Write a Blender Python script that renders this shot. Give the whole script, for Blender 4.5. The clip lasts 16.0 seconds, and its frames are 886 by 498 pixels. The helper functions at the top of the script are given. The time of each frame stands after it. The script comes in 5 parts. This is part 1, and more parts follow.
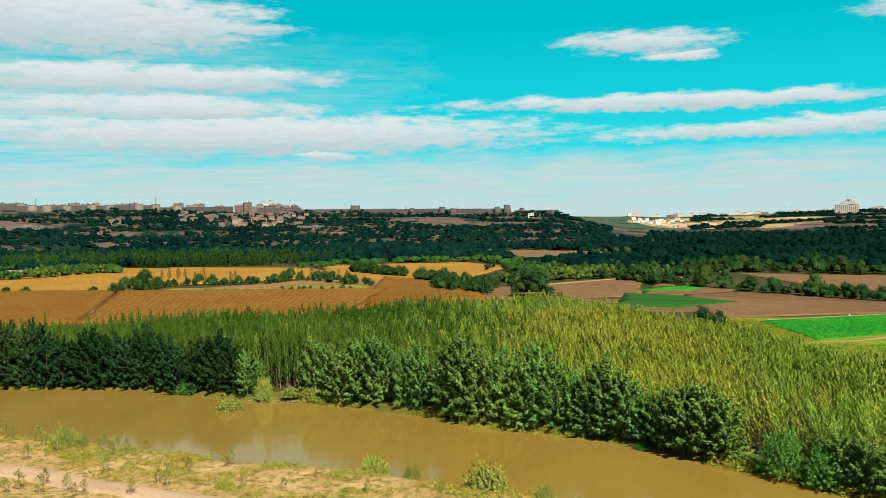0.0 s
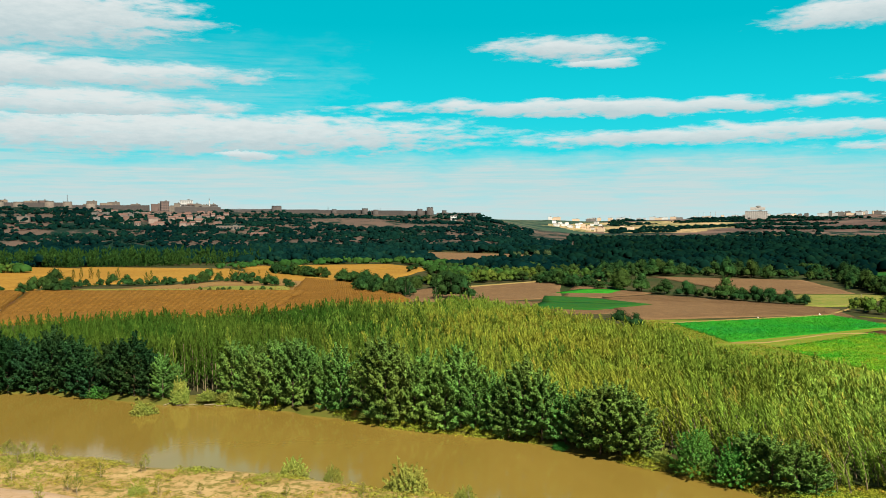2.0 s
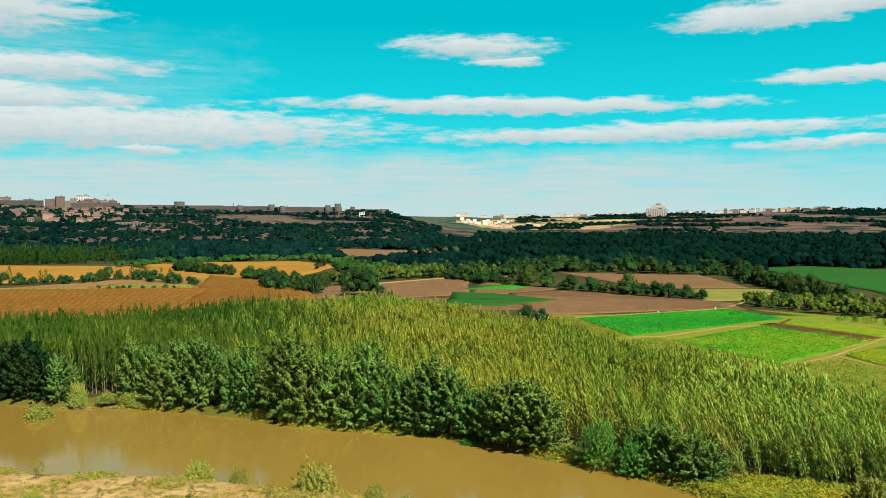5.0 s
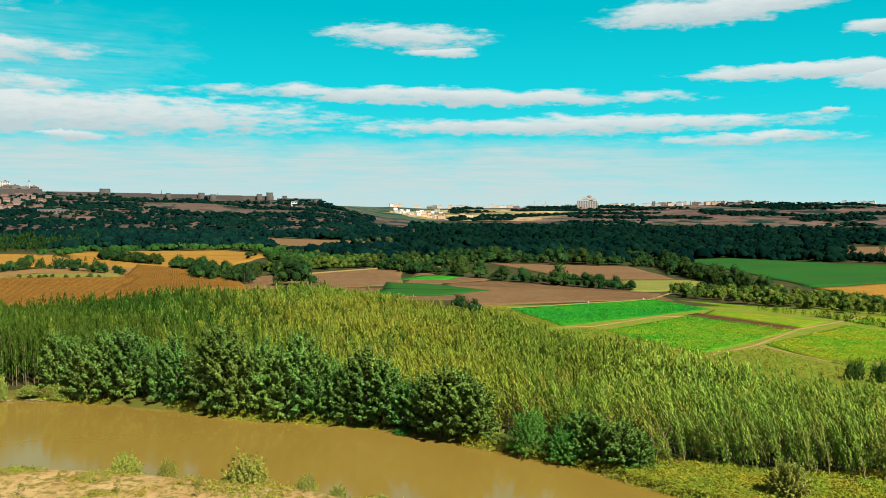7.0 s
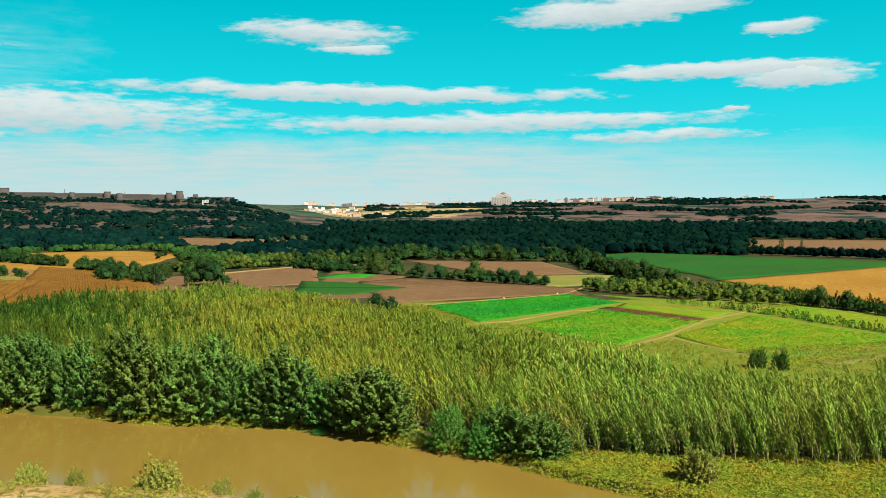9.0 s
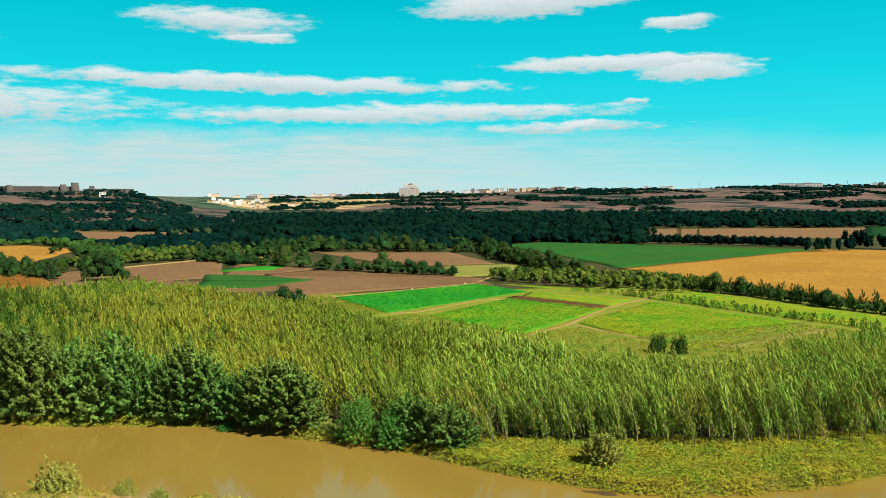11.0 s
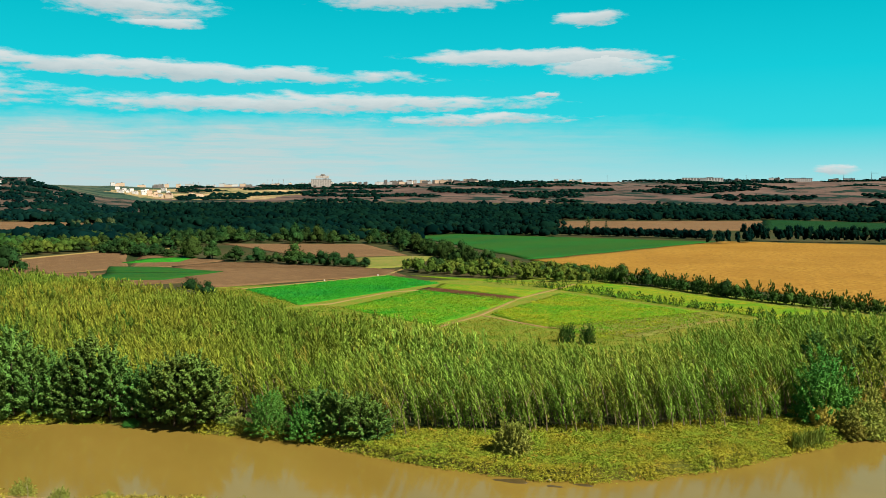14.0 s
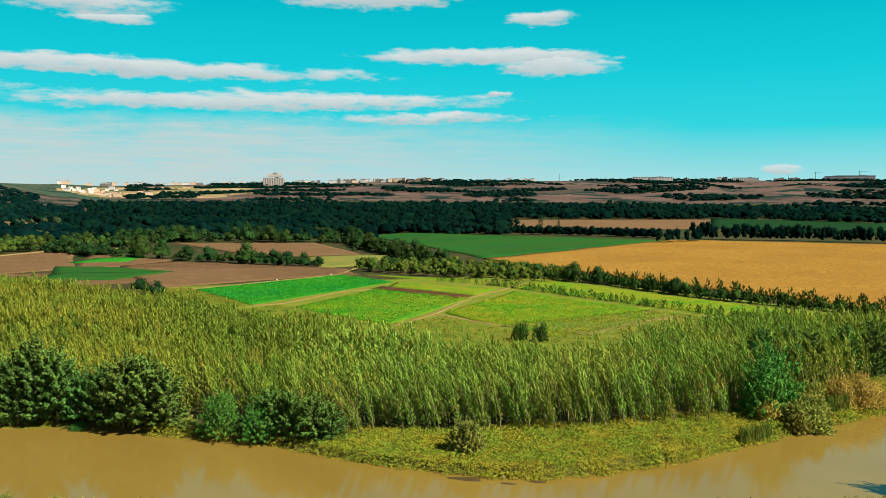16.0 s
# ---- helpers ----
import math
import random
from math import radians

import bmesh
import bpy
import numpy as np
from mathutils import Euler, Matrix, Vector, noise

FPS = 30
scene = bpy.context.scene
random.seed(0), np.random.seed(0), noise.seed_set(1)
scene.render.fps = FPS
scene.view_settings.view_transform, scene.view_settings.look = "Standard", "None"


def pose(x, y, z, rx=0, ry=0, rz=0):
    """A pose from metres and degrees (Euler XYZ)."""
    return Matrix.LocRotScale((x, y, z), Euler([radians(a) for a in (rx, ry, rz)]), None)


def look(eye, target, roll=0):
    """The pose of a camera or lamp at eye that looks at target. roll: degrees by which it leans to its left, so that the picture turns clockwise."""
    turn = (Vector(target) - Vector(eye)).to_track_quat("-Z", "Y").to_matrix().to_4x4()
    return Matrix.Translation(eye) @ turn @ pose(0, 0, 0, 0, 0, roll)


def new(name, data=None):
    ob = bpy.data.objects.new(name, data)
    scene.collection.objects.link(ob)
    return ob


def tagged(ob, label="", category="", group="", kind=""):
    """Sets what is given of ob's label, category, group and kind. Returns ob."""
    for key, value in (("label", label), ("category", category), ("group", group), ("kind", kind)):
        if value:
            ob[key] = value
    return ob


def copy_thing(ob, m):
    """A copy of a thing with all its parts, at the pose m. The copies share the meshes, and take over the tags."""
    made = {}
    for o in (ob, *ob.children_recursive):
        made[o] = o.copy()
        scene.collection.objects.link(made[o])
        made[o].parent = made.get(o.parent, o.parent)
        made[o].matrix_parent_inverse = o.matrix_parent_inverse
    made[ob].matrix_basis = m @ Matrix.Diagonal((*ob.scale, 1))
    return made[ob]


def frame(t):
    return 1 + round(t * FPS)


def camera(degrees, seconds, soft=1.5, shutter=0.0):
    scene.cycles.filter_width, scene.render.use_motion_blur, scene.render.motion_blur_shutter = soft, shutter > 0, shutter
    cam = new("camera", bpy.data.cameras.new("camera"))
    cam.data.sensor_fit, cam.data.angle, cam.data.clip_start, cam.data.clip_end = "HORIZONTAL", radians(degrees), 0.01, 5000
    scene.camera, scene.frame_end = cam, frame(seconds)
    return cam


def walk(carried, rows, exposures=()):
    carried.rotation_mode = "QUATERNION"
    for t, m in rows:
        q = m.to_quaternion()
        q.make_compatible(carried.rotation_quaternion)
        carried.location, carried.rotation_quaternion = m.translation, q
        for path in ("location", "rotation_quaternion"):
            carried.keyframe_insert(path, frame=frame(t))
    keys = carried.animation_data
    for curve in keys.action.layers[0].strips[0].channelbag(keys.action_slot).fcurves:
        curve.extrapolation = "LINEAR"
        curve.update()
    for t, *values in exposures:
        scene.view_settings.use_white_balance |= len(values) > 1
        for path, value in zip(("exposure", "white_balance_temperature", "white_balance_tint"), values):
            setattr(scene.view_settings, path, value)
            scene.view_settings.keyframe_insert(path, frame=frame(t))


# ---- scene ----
cam = camera(53.96, 16.0, soft=0.45)
# seconds, eye x, y, z, then yaw, pitch and roll in degrees
PATH = [
    (0.0, -0.000, -0.000, 39.000, -0.000, -1.900, -0.900),
    (0.5, -0.013, -0.019, 39.002, -1.313, -1.797, -0.586),
    (1.0, -0.024, -0.038, 39.008, -2.524, -1.816, -0.409),
    (1.5, -0.032, -0.050, 39.025, -3.844, -1.837, -0.309),
    (2.0, -0.038, -0.055, 39.047, -5.108, -1.824, -0.232),
    (2.5, -0.040, -0.057, 39.066, -6.153, -1.797, -0.208),
    (3.0, -0.042, -0.056, 39.080, -7.092, -1.769, -0.257),
    (3.5, -0.052, -0.057, 39.087, -8.116, -1.786, -0.242),
    (4.0, -0.068, -0.070, 39.092, -9.239, -1.848, -0.227),
    (6.5, -0.200, -0.194, 39.097, -14.141, -2.527, 0.247),
    (7.0, -0.226, -0.201, 39.094, -15.524, -2.684, 0.420),
    (7.5, -0.253, -0.192, 39.097, -16.916, -2.678, 0.593),
    (8.0, -0.279, -0.181, 39.095, -18.211, -2.618, 0.595),
    (8.5, -0.301, -0.170, 39.099, -19.793, -2.712, 0.336),
    (9.0, -0.316, -0.168, 39.106, -21.067, -2.836, 0.031),
    (9.5, -0.318, -0.180, 39.104, -22.424, -2.970, -0.207),
    (10.0, -0.312, -0.188, 39.101, -24.090, -3.070, -0.302),
    (12.5, -0.291, -0.209, 39.103, -30.439, -3.940, 0.138),
    (13.0, -0.300, -0.217, 39.109, -31.251, -3.954, 0.184),
    (13.5, -0.317, -0.231, 39.113, -32.043, -3.960, 0.209),
    (14.0, -0.337, -0.253, 39.119, -32.872, -3.992, 0.257),
    (14.5, -0.356, -0.278, 39.125, -33.663, -4.025, 0.275),
    (15.0, -0.371, -0.303, 39.134, -34.493, -4.060, 0.269),
    (15.5, -0.385, -0.328, 39.148, -35.273, -4.065, 0.280),
    (16.0, -0.400, -0.354, 39.164, -35.927, -4.056, 0.338),
]
walk(cam, [(t, pose(x, y, z, 90 + pitch, 0, yaw) @ pose(0, 0, 0, 0, 0, roll)) for t, x, y, z, yaw, pitch, roll in PATH],
     [(0.0, 1.2), (6.0, 1.2), (10.0, 1.25), (12.5, 1.27), (13.0, 1.1), (16.0, 1.1)])

# ---- light: a high sun from behind on the right, clear sky with streaky cloud ----
SUN_AZ, SUN_EL = 157.0, 47.0          # clockwise from the first view, degrees
world = bpy.data.worlds.new("world")
scene.world = world
world.use_nodes = True
wn = world.node_tree.nodes
sky = wn.new("ShaderNodeTexSky")
sky.sky_type, sky.sun_disc = "NISHITA", False
sky.sun_elevation, sky.sun_rotation = radians(SUN_EL), radians(SUN_AZ)
world.node_tree.links.new(sky.outputs[0], wn["Background"].inputs[0])
wn["Background"].inputs[1].default_value = 0.024
sun = new("sun", bpy.data.lights.new("sun", "SUN"))
sun.data.energy, sun.data.angle, sun.data.color = 5.0, radians(0.5), (1.0, 0.92, 0.76)
a, e = radians(SUN_AZ), radians(SUN_EL)
sun.matrix_world = look((0, 0, 0), (-math.sin(a) * math.cos(e), -math.cos(a) * math.cos(e), -math.sin(e))) 

rng = np.random.default_rng(7)


# ---- materials ----
def nodes_of(name):
    m = bpy.data.materials.new(name)
    m.use_nodes = True
    return m, m.node_tree.nodes, m.node_tree.links, m.node_tree.nodes["Principled BSDF"]


def mixer(n, l, fac, a, b, how="MIX"):
    k = n.new("ShaderNodeMix")
    k.data_type, k.blend_type = "RGBA", how
    for slot, v in ((0, fac), (6, a), (7, b)):
        if isinstance(v, (int, float)):
            k.inputs[slot].default_value = v
        elif isinstance(v, tuple):
            k.inputs[slot].default_value = (*v, 1)
        else:
            l.new(v, k.inputs[slot])
    return k.outputs[2]


def calc(n, l, op, a, b=0.0, c=None):
    k = n.new("ShaderNodeMath")
    k.operation = op
    for i, v in enumerate((a, b) if c is None else (a, b, c)):
        if isinstance(v, (int, float)):
            k.inputs[i].default_value = v
        else:
            l.new(v, k.inputs[i])
    return k.outputs[0]


def noise_of(n, l, vec, scale, detail=4.0, rough=0.6, stretch=None):
    if stretch:
        mp = n.new("ShaderNodeMapping")
        mp.inputs["Scale"].default_value = stretch
        l.new(vec, mp.inputs[0])
        vec = mp.outputs[0]
    k = n.new("ShaderNodeTexNoise")
    k.inputs["Scale"].default_value, k.inputs["Detail"].default_value, k.inputs["Roughness"].default_value = scale, detail, rough
    l.new(vec, k.inputs["Vector"])
    return k.outputs[0]


def ramp_of(n, l, v, lo, hi):
    k = n.new("ShaderNodeMapRange")
    k.inputs[1].default_value, k.inputs[2].default_value = lo, hi
    l.new(v, k.inputs[0])
    return k.outputs[0]


def bumped(n, l, p, height, strength, dist):
    b = n.new("ShaderNodeBump")
    b.inputs["Strength"].default_value, b.inputs["Distance"].default_value = strength, dist
    l.new(height, b.inputs["Height"])
    l.new(b.outputs[0], p.inputs["Normal"])


def earth(name, a, b, c, coarse=0.03, fine=1.2, rough=0.95, bump=0.5, dist=0.3, lo=0.4, hi=0.62, spots=(0.52, 0.68)):
    """Ground-like surface: a and b in broad patches, c in small spots."""
    m, n, l, p = nodes_of(name)
    g = n.new("ShaderNodeNewGeometry").outputs["Position"]
    big, small = noise_of(n, l, g, coarse, 5), noise_of(n, l, g, fine, 6, 0.7)
    col = mixer(n, l, ramp_of(n, l, big, lo, hi), a, b)
    col = mixer(n, l, ramp_of(n, l, small, *spots), col, c)
    l.new(col, p.inputs["Base Color"])
    p.inputs["Roughness"].default_value = rough
    p.inputs["Specular IOR Level"].default_value = 0.03
    bumped(n, l, p, small, bump, dist)
    return m


def foliage(name, a, b, patch=0.02, spread=0.5, through_light=0.3, third=None, patch_rng=(0.4, 0.62), mottle=0.0):
    """Leaves: two greens in broad patches, each leaf and each tree a little different."""
    m, n, l, p = nodes_of(name)
    geo = n.new("ShaderNodeNewGeometry")
    col = mixer(n, l, ramp_of(n, l, noise_of(n, l, geo.outputs["Position"], patch, 3), *patch_rng), a, b)
    if third:
        col = mixer(n, l, ramp_of(n, l, noise_of(n, l, geo.outputs["Position"], patch * 9, 3), 0.56, 0.72), col, third)
    info = n.new("ShaderNodeObjectInfo")
    v = calc(n, l, "MULTIPLY_ADD", geo.outputs["Random Per Island"], spread * 1.2, 1 - spread * 0.6)
    v = calc(n, l, "MULTIPLY", v, calc(n, l, "MULTIPLY_ADD", info.outputs["Random"], 0.4, 0.8))
    if mottle:
        v = calc(n, l, "MULTIPLY", v, calc(n, l, "MULTIPLY_ADD", ramp_of(n, l, noise_of(n, l, geo.outputs["Position"], 0.42, 2), 0.36, 0.64), mottle, 1 - mottle * 0.5))
    hs = n.new("ShaderNodeHueSaturation")
    hs.inputs["Saturation"].default_value = 1.0
    l.new(col, hs.inputs["Color"])
    l.new(v, hs.inputs["Value"])
    l.new(calc(n, l, "MULTIPLY_ADD", info.outputs["Random"], 0.03, 0.485), hs.inputs["Hue"])
    l.new(hs.outputs[0], p.inputs["Base Color"])
    p.inputs["Roughness"].default_value, p.inputs["Specular IOR Level"].default_value = 0.8, 0.05 if max(a) > 0.09 else 0.0
    t = n.new("ShaderNodeBsdfTranslucent")
    l.new(hs.outputs[0], t.inputs[0])
    mx = n.new("ShaderNodeMixShader")
    mx.inputs[0].default_value = through_light
    l.new(p.outputs[0], mx.inputs[1])
    l.new(t.outputs[0], mx.inputs[2])
    l.new(mx.outputs[0], n["Material Output"].inputs[0])
    return m


def crop(name, a, b, c, rows=60.0, mark=0.35, coarse=0.02, fine=1.6, bump=0.8, across="Y"):
    """Field surface with sown rows along the patch (v of its UV map runs across them)."""
    m, n, l, p = nodes_of(name)
    uv = n.new("ShaderNodeUVMap").outputs[0]
    g = n.new("ShaderNodeNewGeometry").outputs["Position"]
    w = n.new("ShaderNodeTexWave")
    w.bands_direction = across
    w.inputs["Scale"].default_value, w.inputs["Distortion"].default_value = rows / 6.283, 1.5
    w.inputs["Detail"].default_value, w.inputs["Detail Scale"].default_value = 3, 3
    l.new(uv, w.inputs[0])
    big, small = noise_of(n, l, g, coarse, 4), noise_of(n, l, g, fine, 5, 0.75)
    col = mixer(n, l, ramp_of(n, l, big, 0.38, 0.62), a, b)
    col = mixer(n, l, ramp_of(n, l, small, 0.44, 0.62), col, c)
    col = mixer(n, l, ramp_of(n, l, noise_of(n, l, g, fine * 0.13, 4, 0.7), 0.5, 0.66), col, b)
    col = mixer(n, l, calc(n, l, "MULTIPLY", w.outputs[1], mark), col, c)
    l.new(col, p.inputs["Base Color"])
    p.inputs["Roughness"].default_value, p.inputs["Specular IOR Level"].default_value = 0.95, 0.03
    bumped(n, l, p, calc(n, l, "ADD", small, calc(n, l, "MULTIPLY", w.outputs[1], 0.5)), bump, 0.6)
    return m


def plain(name, a, b, rough=0.8, scale=0.4, metal=0.0):
    m, n, l, p = nodes_of(name)
    g = n.new("ShaderNodeNewGeometry").outputs["Position"]
    info = n.new("ShaderNodeObjectInfo")
    col = mixer(n, l, ramp_of(n, l, noise_of(n, l, g, scale, 6, 0.7), 0.35, 0.7), a, b)
    v = calc(n, l, "MULTIPLY_ADD", info.outputs["Random"], 0.3, 0.85)
    hs = n.new("ShaderNodeHueSaturation")
    l.new(col, hs.inputs["Color"])
    l.new(v, hs.inputs["Value"])
    l.new(hs.outputs[0], p.inputs["Base Color"])
    p.inputs["Roughness"].default_value, p.inputs["Metallic"].default_value = rough, metal
    return m


M_SAND = earth("sandy_bank", (0.25, 0.16, 0.062), (0.32, 0.225, 0.10), (0.13, 0.11, 0.028), 0.16, 0.7, bump=1.0, dist=0.35, spots=(0.48, 0.58))
M_PLAIN = earth("valley_soil", (0.024, 0.034, 0.011), (0.05, 0.042, 0.018), (0.014, 0.02, 0.007), 0.03, 0.5)
# brown hill soil, its tone pulled down by painted cloud shade
M_HILL = earth("hill_soil_shaded", (0.066, 0.042, 0.036), (0.110, 0.070, 0.056), (0.007, 0.020, 0.015), 0.006, 0.008, bump=1.0, dist=8.0, spots=(0.51, 0.56))
# dry tan slope, brightened in colour as a patch of sun between cloud shadows
M_TAN = earth("dry_slope_sun_tint", (0.33, 0.22, 0.115), (0.15, 0.13, 0.055), (0.02, 0.045, 0.016), 0.007, 0.016, bump=0.8, dist=5.0, spots=(0.52, 0.58))
# brown soil of the castle hill, lowered in tone to stand for cloud shade
M_CASTLESHADE = earth("castle_hill_soil_shaded", (0.055, 0.042, 0.034), (0.088, 0.060, 0.047), (0.006, 0.018, 0.013), 0.006, 0.011, bump=0.8, dist=5.0, spots=(0.49, 0.54))
# green slopes near the horizon, greyed in colour for the haze before them
M_FARGREEN = earth("far_green_slope_haze", (0.030, 0.055, 0.036), (0.075, 0.075, 0.045), (0.012, 0.03, 0.022), 0.006, 0.012, bump=0.8, dist=5.0, spots=(0.50, 0.56))
M_PATH = earth("path_dust", (0.272, 0.184, 0.109), (0.313, 0.224, 0.143), (0.231, 0.156, 0.0748), 0.2, 1.5, bump=0.4, dist=0.1)
M_DIRT = earth("track_dust", (0.17, 0.125, 0.045), (0.21, 0.15, 0.06), (0.14, 0.13, 0.035), 0.2, 1.0, bump=0.4, dist=0.1)
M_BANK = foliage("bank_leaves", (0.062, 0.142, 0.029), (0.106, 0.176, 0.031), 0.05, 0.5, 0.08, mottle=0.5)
M_POPLAR = foliage("poplar_leaves", (0.162, 0.176, 0.019), (0.110, 0.166, 0.019), 0.018, 0.4, 0.12, third=(0.178, 0.142, 0.023), mottle=0.55)
# greener poplars, with the cloud shade over the left rows mixed into the green
M_POPSHADE = foliage("poplar_leaves_deep_shade", (0.025, 0.074, 0.010), (0.050, 0.092, 0.012), 0.03, 0.35, 0.06, mottle=0.6)
# bank leaves again, darkened to hold the cloud shade on the left bank
M_BANKSHADE = foliage("bank_leaves_shaded", (0.012, 0.039, 0.014), (0.027, 0.058, 0.016), 0.05, 0.6, 0.08, mottle=0.5)
M_POPGREEN = foliage("poplar_leaves_green", (0.132, 0.222, 0.030), (0.205, 0.248, 0.034), 0.03, 0.35, 0.1, third=(0.24, 0.215, 0.034), mottle=0.6)
M_POPMID = foliage("poplar_leaves_mid", (0.062, 0.130, 0.016), (0.108, 0.152, 0.019), 0.03, 0.35, 0.08, mottle=0.6)
M_BUSH = foliage("willow_leaves", (0.045, 0.185, 0.030), (0.08, 0.215, 0.032), 0.1, 0.4, 0.15)
M_OLIVE = foliage("scrub_leaves", (0.062, 0.082, 0.014), (0.09, 0.09, 0.016), 0.15, 0.5, 0.2)
M_TAMARISK = foliage("tamarisk_leaves", (0.17, 0.22, 0.04), (0.23, 0.24, 0.045), 0.15, 0.4, 0.15)
M_DRY = foliage("dry_bush_leaves", (0.42, 0.33, 0.07), (0.34, 0.27, 0.055), 0.2, 0.4, 0.2)
M_GROVE = foliage("grove_leaves", (0.040, 0.072, 0.012), (0.068, 0.086, 0.014), 0.06, 0.7, 0.08)
M_HEDGE = foliage("hedge_leaves", (0.014, 0.042, 0.013), (0.030, 0.060, 0.014), 0.04, 0.7, 0.08)
M_ROWHEDGE = foliage("hedgerow_leaves", (0.026, 0.072, 0.016), (0.046, 0.09, 0.017), 0.04, 0.8, 0.06)
M_LEAFY = foliage("fresh_leaves", (0.026, 0.062, 0.012), (0.056, 0.078, 0.013), 0.03, 0.7, 0.08)
M_GREYLEAF = foliage("greyish_leaves", (0.036, 0.056, 0.024), (0.05, 0.065, 0.027), 0.05, 0.7, 0.06)
# near-black leaf colour carries the cloud shadow that lies on valley and hill
M_WOODSHADE = foliage("woodland_leaves_shaded", (0.0013, 0.0112, 0.0110), (0.0038, 0.0205, 0.0145), 0.012, 0.45, 0.28, third=(0.0075, 0.0225, 0.0105))
M_WOODLIT = foliage("woodland_leaves_bright", (0.014, 0.044, 0.010), (0.024, 0.058, 0.012), 0.01, 0.6, 0.12)
M_WEED = foliage("weed_leaves", (0.26, 0.27, 0.024), (0.165, 0.26, 0.024), 0.12, 0.4, 0.2, third=(0.33, 0.22, 0.03))
M_BANKWEED = foliage("bank_weed_leaves", (0.27, 0.235, 0.035), (0.19, 0.22, 0.03), 0.15, 0.4, 0.2)
M_SAPLING = foliage("sapling_leaves", (0.15, 0.17, 0.03), (0.20, 0.19, 0.035), 0.2, 0.4, 0.2)
M_SHORE = earth("weedy_shore_soil", (0.085, 0.08, 0.016), (0.06, 0.07, 0.012), (0.10, 0.075, 0.018), 0.15, 1.2, bump=0.8, dist=0.3)
M_BARK = plain("poplar_bark", (0.185, 0.147, 0.082), (0.13, 0.098, 0.05), 0.9, 3.0)
M_DARKBARK = plain("dark_bark", (0.0476, 0.034, 0.0204), (0.0816, 0.0612, 0.034), 0.9, 3.0)
M_CORN = crop("ripe_corn", (0.165, 0.082, 0.0145), (0.192, 0.100, 0.019), (0.085, 0.040, 0.008), 80, 0.4, across="X")
M_GOLD = crop("golden_stubble", (0.265, 0.150, 0.027), (0.215, 0.114, 0.020), (0.150, 0.082, 0.014), 7, 0.12, 0.02, 0.5, 0.5)
M_PALEBROWN = crop("pale_stubble", (0.204, 0.129, 0.051), (0.177, 0.102, 0.0408), (0.136, 0.0816, 0.0272), 20, 0.25)
M_BROWN = crop("ploughed_soil", (0.135, 0.08, 0.039), (0.165, 0.102, 0.05), (0.088, 0.051, 0.026), 110, 0.25)
M_GREEN = crop("green_crop", (0.0136, 0.177, 0.0136), (0.034, 0.204, 0.0136), (0.0068, 0.102, 0.0102), 40, 0.12)
M_LIME = crop("lime_crop", (0.0816, 0.204, 0.0102), (0.204, 0.204, 0.0136), (0.05, 0.15, 0.0068), 40, 0.15, 0.06)
M_MIXED = crop("mixed_crop", (0.05, 0.22, 0.012), (0.15, 0.23, 0.014), (0.03, 0.14, 0.008), 40, 0.15, 0.04)
# green crop whose dark teal tone includes the cloud shade over mid-valley
M_SHADEGREEN = crop("green_crop_shaded", (0.0040, 0.055, 0.013), (0.010, 0.080, 0.013), (0.024, 0.066, 0.009), 7, 0.6, 0.012, 0.35)
M_DARKCROP = crop("dark_crop", (0.003, 0.03, 0.010), (0.006, 0.038, 0.010), (0.010, 0.032, 0.008), 14, 0.4)
M_VERGE = crop("field_verge", (0.11, 0.17, 0.018), (0.075, 0.155, 0.013), (0.19, 0.15, 0.026), 30, 0.25, 0.06)
M_GRASS = crop("verge_grass", (0.15, 0.163, 0.034), (0.0952, 0.136, 0.0204), (0.19, 0.15, 0.0476), 8, 0.2)
# dark basalt and pale stone, both lowered further for cloud shade on the hill
M_STONE = plain("basalt_wall", (0.036, 0.032, 0.031), (0.06, 0.052, 0.048), 0.95, 0.25)
M_PALESTONE = plain("pale_stone_shaded", (0.09, 0.073, 0.06), (0.13, 0.108, 0.086), 0.9, 0.25)
M_WHITE = plain("white_render", (0.42, 0.42, 0.41), (0.33, 0.33, 0.32), 0.7, 0.2)
M_CONCRETE = plain("grey_concrete", (0.36, 0.34, 0.31), (0.30, 0.285, 0.265), 0.8, 0.1)
M_PALEWALL = plain("pale_panel_wall", (0.62, 0.60, 0.57), (0.52, 0.50, 0.47), 0.7, 0.05)
M_CREAM = plain("cream_render", (0.15, 0.115, 0.085), (0.12, 0.092, 0.068), 0.8, 0.2)
# brighter cream for the valley town, the sun patch put into the paint
M_CREAMLIT = plain("cream_render_sun_tint", (0.50, 0.37, 0.26), (0.42, 0.31, 0.22), 0.8, 0.2)
M_PINK = plain("pink_render", (0.10, 0.066, 0.055), (0.085, 0.056, 0.048), 0.8, 0.2)
M_ROOF = plain("roof_tile", (0.115, 0.058, 0.042), (0.08, 0.044, 0.034), 0.85, 0.6)
M_HOUSEPALE = plain("pale_house_plaster", (0.20, 0.15, 0.125), (0.14, 0.105, 0.09), 0.85, 0.2)
M_HOUSEPINK = plain("pink_house_plaster", (0.13, 0.075, 0.058), (0.10, 0.06, 0.048), 0.85, 0.2)
M_MUD = plain("wet_mud", (0.07, 0.048, 0.016), (0.045, 0.03, 0.011), 0.35, 0.8)
M_FLAT = plain("flat_roof", (0.0884, 0.0816, 0.0748), (0.129, 0.119, 0.109), 0.9, 0.3)
M_GLASS = plain("window_glass", (0.0204, 0.0306, 0.034), (0.034, 0.0408, 0.0476), 0.15, 0.5)
